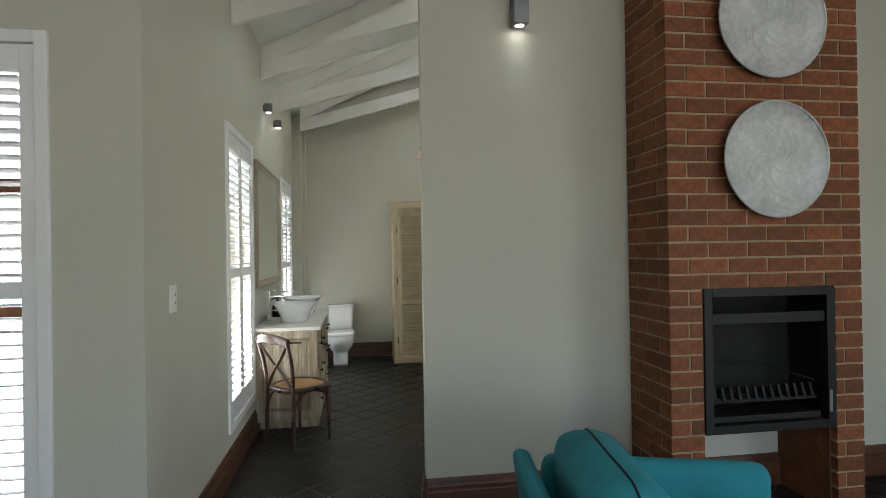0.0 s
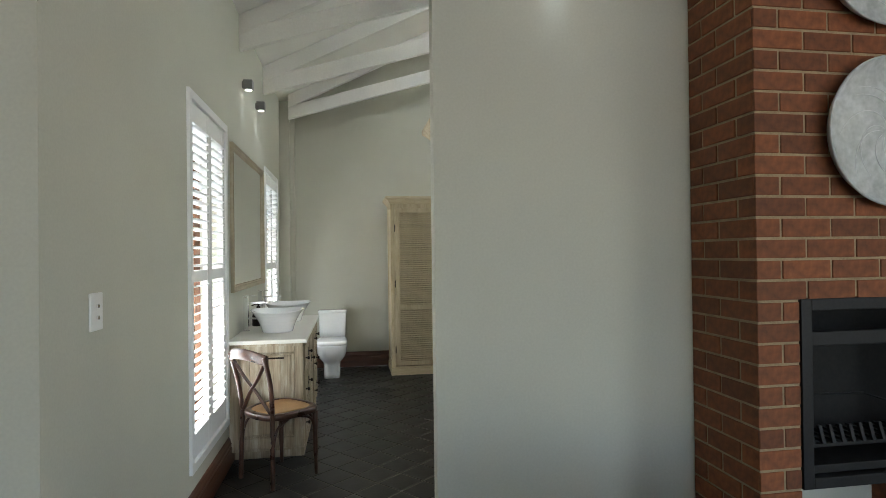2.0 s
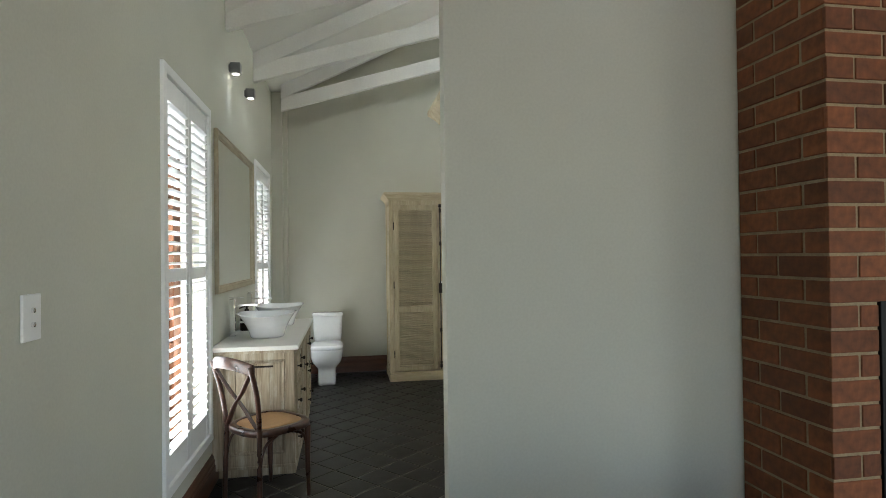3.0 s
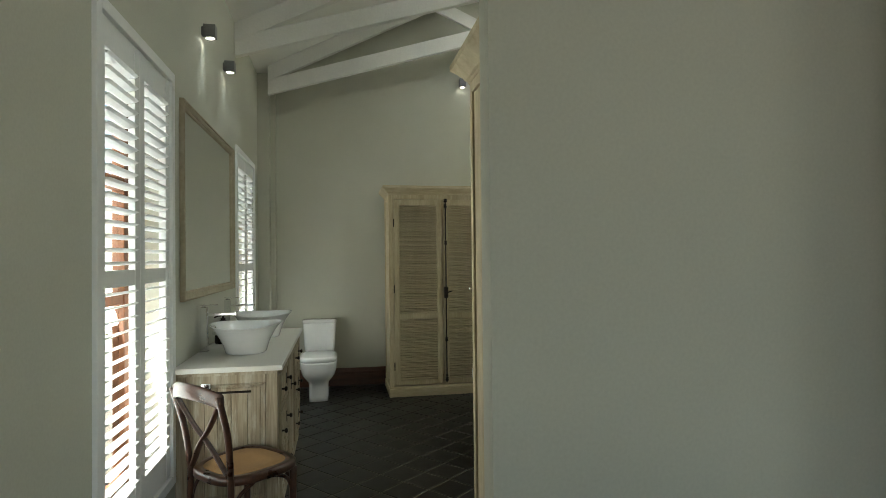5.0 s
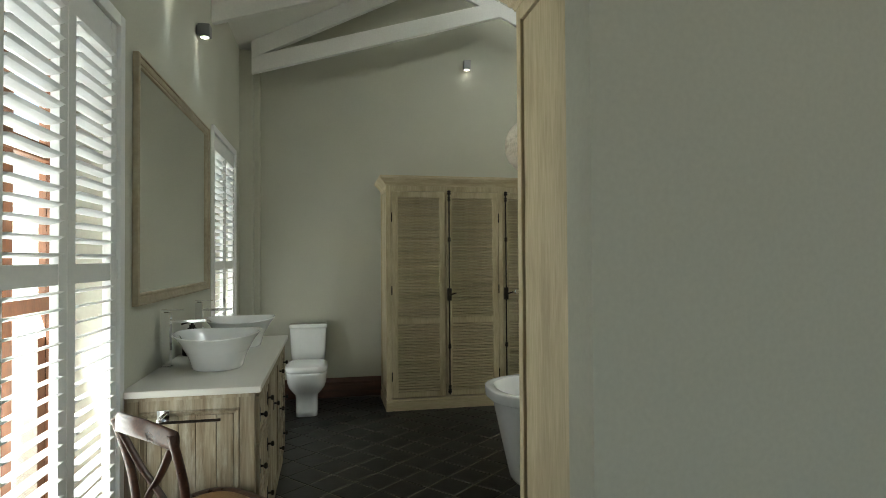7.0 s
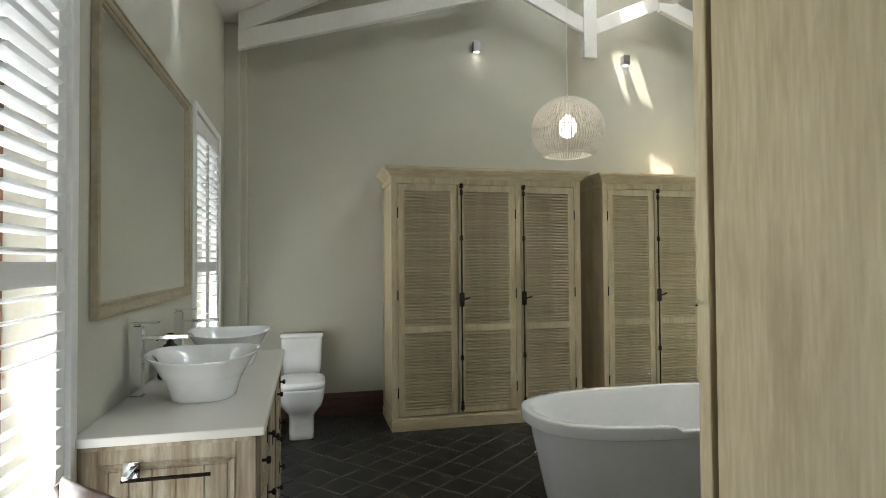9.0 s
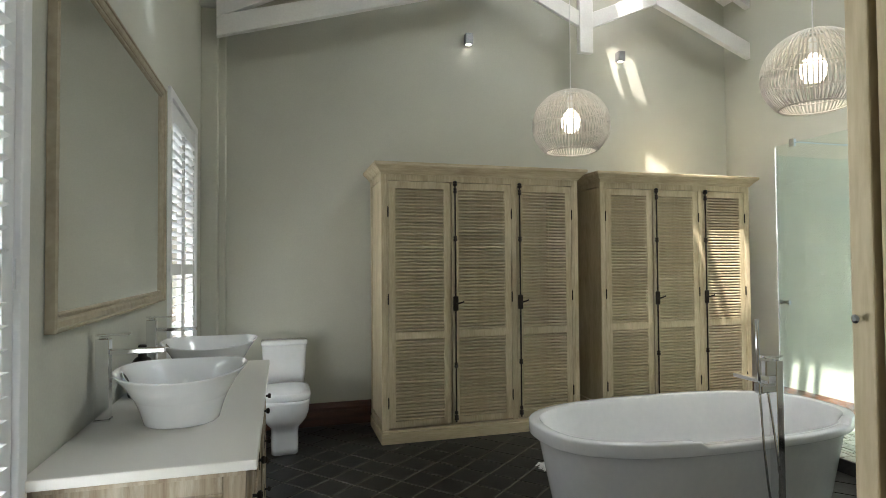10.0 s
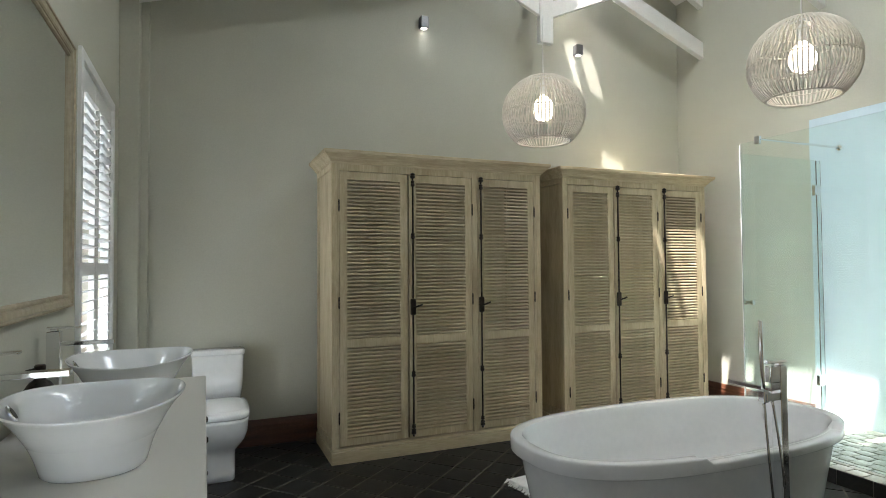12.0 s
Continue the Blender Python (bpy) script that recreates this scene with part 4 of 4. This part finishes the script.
for s in (-1, 1):
    part("front_leg", tube(bmesh.new(), curve([(0.165, s * 0.195, 0.43), (0.16, s * 0.198, 0.25), (0.165, s * 0.2, 0.0)], 5), [0.02] * 4 + [0.018] * 4 + [0.014] * 3, 10), WALNUT, ch, "", True)
    part("back_post", tube(bmesh.new(), curve([(-0.205, s * 0.185, 0.0), (-0.2, s * 0.18, 0.22), (-0.195, s * 0.175, 0.45), (-0.22, s * 0.19, 0.66), (-0.275, s * 0.2, 0.85)], 6), 0.0165, 10), WALNUT, ch, "", True)
    part("leg_brace", tube(bmesh.new(), curve([(0.172, s * 0.195, 0.26), (0.13, s * 0.19, 0.38), (0.03, s * 0.185, 0.425)], 5), 0.0095, 8), WALNUT, ch, "", True)
    part("leg_brace", tube(bmesh.new(), curve([(-0.2, s * 0.18, 0.24), (-0.16, s * 0.18, 0.37), (-0.06, s * 0.185, 0.425)], 5), 0.0095, 8), WALNUT, ch, "", True)
    part("leg_brace", tube(bmesh.new(), curve([(0.172, s * 0.19, 0.26), (0.175, s * 0.14, 0.38), (0.18, s * 0.05, 0.428)], 5), 0.0095, 8), WALNUT, ch, "", True)
    part("cross_slat", tube(bmesh.new(), curve([(-0.262, s * 0.185, 0.81), (-0.24, s * 0.07, 0.69), (-0.222 + s * 0.006, -s * 0.03, 0.6), (-0.2, -s * 0.13, 0.5), (-0.19, -s * 0.17, 0.46)], 6), 0.017, 8, 0.4), WALNUT, ch, "", True)
bm = bmesh.new()
pts = curve([(-0.262, -0.212, 0.845), (-0.3, -0.11, 0.872), (-0.315, 0, 0.88), (-0.3, 0.11, 0.872), (-0.262, 0.212, 0.845)], 6)
rings = []
for q in pts:
    rings.append([(q.x + 0.011 * math.cos(t * math.pi / 6), q.y, q.z - 0.018 + 0.036 * math.sin(t * math.pi / 6)) for t in range(12)])
loft(bm, rings)
part("top_rail", bm, WALNUT, ch, "", True)

# ---- switch ----
sw = thing("light_switch", WX, 2.77, 1.24, "white two-button light switch plate", "light switch")
part("plate", boxes((0.0005, 0.009, -0.075, 0.02, 0, 0.13), bevel=0.003), PLASTIC, sw)
for z in (0.045, 0.085):
    b = lathe(bmesh.new(), [(0.008, 0), (0.0075, 0.006), (0.003, 0.008)], 14)
    part("button", b, CHROME, sw, at=(0.009, -0.027, z)).rotation_euler = (0, radians(90), 0)

# ---- fireplace ----
FX0, FX1, FY = 1.645, 2.817, 2.70
IX0, IX1, IZ0, IZ1 = 1.845, 2.64, 0.495, 1.285
fireplace = thing("chimney_breast", (FX0 + FX1) / 2, PY, 0, "red face-brick chimney breast with an open wood niche", "chimney breast")
bx = (FX0 + FX1) / 2
def loc(x0, x1, y0, y1, z0, z1):
    return (x0 - bx, x1 - bx, y0 - PY, y1 - PY, z0, z1)
g = 0.006
for core in (loc(FX0 + g, IX0 - g, FY + g, PY, 0, 4.3), loc(IX1 + g, FX1 - g, FY + g, PY, 0, 4.3), loc(IX0 - g, IX1 + g, FY + g, PY, IZ1 + 0.004, 4.3), loc(IX0 - g, IX1 + g, PY - 0.06, PY, IZ0, IZ1)):
    part("mortar_core", boxes(core), MORTAR, fireplace)

for x0, x1 in ((IX0 - 0.004, IX0 - 0.0005), (IX1 + 0.0005, IX1 + 0.004)):
    part("niche_lining", boxes(loc(x0, x1, FY + 0.055, PY, 0, IZ0)), BRICK, fireplace)

ins = thing("fireplace_insert", (IX0 + IX1) / 2, FY, IZ0, "black steel built-in fireplace insert, unlit", "fireplace insert")
W = (IX1 - IX0) / 2
Hh = IZ1 - IZ0
for nm, row in (("surround_jamb", (-W, -W + 0.05, -0.004, 0.05, 0, Hh)), ("surround_jamb", (W - 0.05, W, -0.004, 0.05, 0, Hh)), ("surround_head", (-W + 0.05, W - 0.05, -0.004, 0.05, Hh - 0.05, Hh)), ("surround_sill", (-W + 0.05, W - 0.05, -0.004, 0.05, 0, 0.045))):
    part(nm, boxes(row, bevel=0.003), BLACK, ins)
part("hood", boxes((-W + 0.05, W - 0.05, 0.012, 0.03, Hh - 0.2, Hh - 0.14), bevel=0.003), BLACK, ins)
for row in ((-W + 0.01, -W + 0.02, 0.03, 0.335, 0.01, Hh - 0.01), (W - 0.02, W - 0.01, 0.03, 0.335, 0.01, Hh - 0.01), (-W + 0.02, W - 0.02, 0.325, 0.335, 0.01, Hh - 0.01), (-W + 0.02, W - 0.02, 0.03, 0.335, 0.002, 0.012), (-W + 0.02, W - 0.02, 0.03, 0.335, Hh - 0.012, Hh - 0.002)):
    part("firebox_plate", boxes(row), SOOT, ins)
gr = bmesh.new()
for k in range(13):
    x = -W + 0.1 + k * (2 * W - 0.2) / 12
    cuboid(gr, x - 0.006, x + 0.006, 0.06, 0.25, 0.17, 0.18)
    prism(gr, [(0.05, 0.165), (0.062, 0.165), (0.085, 0.235), (0.073, 0.235)], "x", x - 0.008, x + 0.008)
cuboid(gr, -W + 0.07, W - 0.07, 0.058, 0.07, 0.15, 0.165)
cuboid(gr, -W + 0.07, W - 0.07, 0.24, 0.252, 0.15, 0.165)
part("grate", gr, BLACK, ins, "black cast grate")
part("grid", tube(bmesh.new(), [(-W + 0.06, 0.2, 0.34), (W - 0.3, 0.2, 0.33), (W - 0.07, 0.08, 0.25)], 0.005, 6), BLACK, ins)
part("ash_pan", boxes((-W + 0.07, W - 0.07, 0.03, 0.22, 0.05, 0.085), bevel=0.003), BLACK, ins)
part("damper_bar", boxes((W - 0.048, W - 0.03, -0.012, -0.004, 0.09, 0.21), bevel=0.003), STEEL, ins)


def plate(x, z, r):
    p = tagged(new("wall_plate", None), "round pale hammered metal plate hung on brick", "wall plate", "metal plates")
    bm = bmesh.new()
    prof = [(0.02, 0.012), (r * 0.7, 0.01), (r * 0.9, 0.02), (r * 0.985, 0.052), (r, 0.056), (r * 1.008, 0.05), (r * 0.92, 0.008), (r * 0.7, 0.0), (0.02, 0.0)]
    lathe(bm, prof, 64)
    part("dish", bm, ZINC, p, "", True)
    for k in range(9):
        sw_ = bmesh.new()
        a = k * 0.7
        turn, reach = random.uniform(0.1, 0.2), random.uniform(0.5, 0.8)
        pts = [((0.02 + t * r * reach / 12) * math.cos(a + t * turn), (0.02 + t * r * reach / 12) * math.sin(a + t * turn), 0.0115 + 0.0005 * (t % 2)) for t in range(13)]
        tube(sw_, pts, [0.0009 + 0.0016 * math.sin(math.pi * t / 12) for t in range(13)], 5)
        part("swirl", sw_, SCRATCH, p, "raised swirl line")
    part("rim", tube(bmesh.new(), [(r * math.cos(t * math.pi / 32), r * math.sin(t * math.pi / 32), 0.054) for t in range(64)], 0.006, 6, closed=True), ZINC, p, "pale rim", True)
    p.matrix_basis = pose(x, FY - 0.004, z, 90, 0, 0)
    return p


plate(2.258, 1.98, 0.312)
plate(2.248, 2.745, 0.32)

# ---- armchair ----
ac = thing("armchair", 1.05, 1.62, 0, "turquoise upholstered armchair with navy piping", "armchair", "", -8)
def soft(x0, x1, y0, y1, z0, z1, r=0.05, lean=0.0):
    bm = cuboid(bmesh.new(), x0, x1, y0, y1, z0, z1)
    bmesh.ops.bevel(bm, geom=list(bm.edges), offset=r, segments=8, affect="EDGES", profile=0.5)
    for v in bm.verts:
        v.co.x -= lean * (v.co.z - z0)
    return bm
part("seat_base", soft(-0.4, 0.4, -0.33, 0.33, 0.14, 0.36, 0.03), TEAL, ac, "", True)
part("seat_cushion", soft(-0.3, 0.42, -0.3, 0.3, 0.36, 0.5, 0.05), TEAL, ac, "", True)
part("back_shell", soft(-0.44, -0.37, -0.36, 0.36, 0.16, 0.74, 0.03, 0.14), TEAL, ac, "", True)
part("back_cushion", soft(-0.34, -0.08, -0.325, 0.325, 0.42, 0.84, 0.1, 0.12), TEAL, ac, "plump turquoise back cushion", True)
part("cushion_piping", tube(bmesh.new(), curve([(-0.215, -0.326, 0.52), (-0.24, -0.326, 0.72), (-0.247, -0.296, 0.81), (-0.25, -0.22, 0.8405), (-0.25, 0, 0.8405), (-0.25, 0.22, 0.8405), (-0.247, 0.296, 0.81), (-0.24, 0.326, 0.72), (-0.215, 0.326, 0.52)], 8), 0.0045, 6), PIPING, ac, "navy piping", True)
for s in (-1, 1):
    a, b = sorted((s * 0.32, s * 0.43))
    arm = soft(-0.4, 0.5, a, b, 0.16, 0.645, 0.05)
    for v in arm.verts:
        v.co.z += (0.06 - 0.055 * (v.co.x + 0.4) / 0.9) * max(0, v.co.z - 0.3) / 0.34
    part("arm", arm, TEAL, ac, "", True)
for sx in (-0.34, 0.34):
    for sy in (-0.3, 0.3):
        part("leg", lathe(bmesh.new(), [(0.015, 0), (0.022, 0.14)], 12), WALNUT, ac, at=(sx, sy, 0))

# ---- outdoors ----
structure("ground", boxes((-400, 400, -400, 400, -0.3, -0.16)), GRAVEL, "grey-brown gravel garden ground", "ground")
structure("garden_wall", boxes((-14.3, -14, -20, 30, -0.16, 1.5), (-14, 20, 19.7, 20, -0.16, 1.5)), PLASTER, "pale rendered garden wall", "wall")
random.seed(11)


def shrub(x, y, h, n):
    s = thing("shrub", x, y, -0.16, "grey-green garden shrub in bright daylight", "shrub", "garden shrubs")
    st = bmesh.new()
    tips = []
    for i in range(14):
        a, r = random.uniform(0, 6.28), random.uniform(0.15, 0.5) * h
        p = [(0, 0, 0), (r * 0.4 * math.cos(a), r * 0.4 * math.sin(a), h * 0.45), (r * math.cos(a), r * math.sin(a), h * random.uniform(0.6, 1.0))]
        q = curve(p, 4)
        tube(st, q, [0.03 - 0.022 * k / (len(q) - 1) for k in range(len(q))], 5)
        tips += [q[-1], q[-3], q[-5]]
    part("stems", st, BARK, s)
    vs, fs = [], []
    for i in range(n):
        c = random.choice(tips) + Vector((random.gauss(0, 0.1), random.gauss(0, 0.1), random.gauss(0, 0.1))) * h
        d = Vector((random.gauss(0, 1), random.gauss(0, 1), random.gauss(0.3, 1))).normalized()
        e = d.orthogonal().normalized()
        L = random.uniform(0.05, 0.11)
        k = len(vs)
        vs += [c, c + d * L * 0.5 + e * L * 0.22, c + d * L, c + d * L * 0.5 - e * L * 0.22]
        fs.append((k, k + 1, k + 2, k + 3))
    me = bpy.data.meshes.new("leaves")
    me.from_pydata([tuple(v) for v in vs], [], fs)
    me.materials.append(LEAF)
    lv = new("leaves", me)
    lv.parent = s
    lv["kind"] = "stuff"
    return s


for x, y, h in ((-5.5, 9.0, 1.5), (-7.5, 13.5, 2.4), (-3.4, 12.0, 1.3), (-4.0, 5.7, 1.6), (-9.0, 4.2, 2.0)):
    shrub(x, y, h, 900)

# ---- bricks and floor tiles ----
random.seed(3)
CH, BL, BT, DEEP = 0.0867, 0.2345, 0.0755, 0.05
brick_full = mesh("brick", cuboid(bmesh.new(), -0.111, 0.111, 0, DEEP, 0, BT, bevel=0.003), BRICK)
brick_deep = mesh("brick", cuboid(bmesh.new(), -0.111, 0.111, 0, 0.106, 0, BT, bevel=0.003), BRICK)
brick_half = mesh("brick", cuboid(bmesh.new(), -0.052, 0.052, 0, DEEP, 0, BT, bevel=0.003), BRICK)
brick_q = mesh("brick", cuboid(bmesh.new(), -0.081, 0.081, 0, DEEP, 0, BT, bevel=0.003), BRICK)
for row in range(38):
    z = row * CH - 0.018
    front, x = [], FX0
    lens = [BL] * 5 if row % 2 else [BL / 2] + [BL] * 4 + [BL / 2]
    for ln_ in lens:
        front.append((x, x + ln_))
        x += ln_
    for a, b in front:
        if z + BT > IZ0 - 0.03 - 0.49 and z < IZ1 - 0.02:
            if a >= IX0 - 0.03 and b <= IX1 + 0.03:
                continue
            if b > IX0 + 0.03 and a < IX0 - 0.03:
                b = IX0
            if a < IX1 - 0.03 and b > IX1 + 0.03:
                a = IX1
            if a >= IX0 - 0.001 and b <= IX1 + 0.001:
                continue
        me = brick_deep if abs(a - FX0) < 1e-6 and b - a > 0.15 else brick_full if b - a > 0.2 else brick_q if b - a > 0.14 else brick_half
        width = {id(brick_full): 0.222, id(brick_deep): 0.222, id(brick_q): 0.162, id(brick_half): 0.104}[id(me)]
        lo, hi = (a + (0.003 if b - a < 0.15 else 0) if abs(a - FX0) < 0.001 else a + 0.0055), (b if abs(b - FX1) < 0.002 else b - 0.0055)
        m = pose((lo + hi) / 2 - bx, FY - PY + random.uniform(-0.0015, 0.0015), z, 0, 0, random.uniform(-0.25, 0.25)) @ Matrix.Diagonal(((hi - lo) / width, 1, 1, 1))
        piece("brick", me, fireplace, m)
    # side course towards the passage
    y = FY + (0.115 if row % 2 else 0.006)
    k = 0
    while y < PY - 0.02:
        e = min(y + BL, PY)
        me = brick_full if e - y > 0.16 else brick_half
        width = 0.222 if me is brick_full else 0.104
        piece("brick", me, fireplace, Matrix.Translation((FX0 - bx + random.uniform(-0.001, 0.001), (y + e) / 2 - PY, z)) @ pose(0, 0, 0, 0, 0, -90) @ Matrix.Diagonal(((e - y - 0.0125) / width, 1, 1, 1)))
        y = e
        k += 1
# moulded brick foot of the chimney breast
for row in (loc(IX1 - 0.005, FX1 + 0.03, FY - 0.035, FY - 0.004, 0, 0.085), loc(FX0 - 0.03, IX0, FY - 0.035, FY - 0.004, 0.0, 0.085)):
    part("foot_brick", boxes(row, bevel=0.012), BRICK, fireplace)

# floor: grout bed and tiles laid diagonally
floor = structure("floor", boxes((-4.5, EX, -4.2, NY, -0.16, -0.004)), GROUT, "charcoal slate tiles laid diagonally with pale grout", "floor")
S, TURN = 0.2105, radians(41)            # size and turn of the tiles
CT, ST = math.cos(TURN), math.sin(TURN)
tm = mesh("tile", loft(bmesh.new(), [[(a * s, b * s, z) for a, b in ((-1, -1), (1, -1), (1, 1), (-1, 1))] for s, z in ((S / 2 - 0.006, -0.006), (S / 2 - 0.006, -0.001), (S / 2 - 0.008, 0.001))]), TILE)
vs, fs = [], []
count = 0
for i in range(-45, 46):
    for j in range(-45, 46):
        u, v = (i + 0.5) * S, (j + 0.5) * S
        x, y = 0.813 + u * CT - v * ST, 7.148 + u * ST + v * CT
        if not (-4.4 < x < EX - 0.03 and -2.0 < y < NY - 0.03):
            continue
        if x < WX - 0.15 and y > CY + 0.1 or (x > KX + 0.1 and y < SY1 and y > PY):
            continue
        near = -0.75 < x < 1.75 and 4.55 < y < 7.55 or -0.4 < x < 0.6 and 3.3 < y < 4.55
        if near and count < 300:
            count += 1
            piece("tile", tm, floor, pose(x, y, random.uniform(-0.0008, 0.0004), random.uniform(-0.12, 0.12), random.uniform(-0.12, 0.12), 41))
        else:
            k = len(vs)
            for s, z in ((S / 2 - 0.006, -0.006), (S / 2 - 0.006, 0.0)):
                for a, b in ((-1, -1), (1, -1), (1, 1), (-1, 1)):
                    vs.append((x + (a * CT - b * ST) * s, y + (a * ST + b * CT) * s, z))
            fs += [(k + 4, k + 5, k + 6, k + 7)] + [(k + q, k + (q + 1) % 4, k + 4 + (q + 1) % 4, k + 4 + q) for q in range(4)]
me = bpy.data.meshes.new("far_tiles")
me.from_pydata(vs, [], fs)
me.materials.append(TILE)
ft = new("far_tiles", me)
ft.parent = floor
ft["kind"] = "stuff"
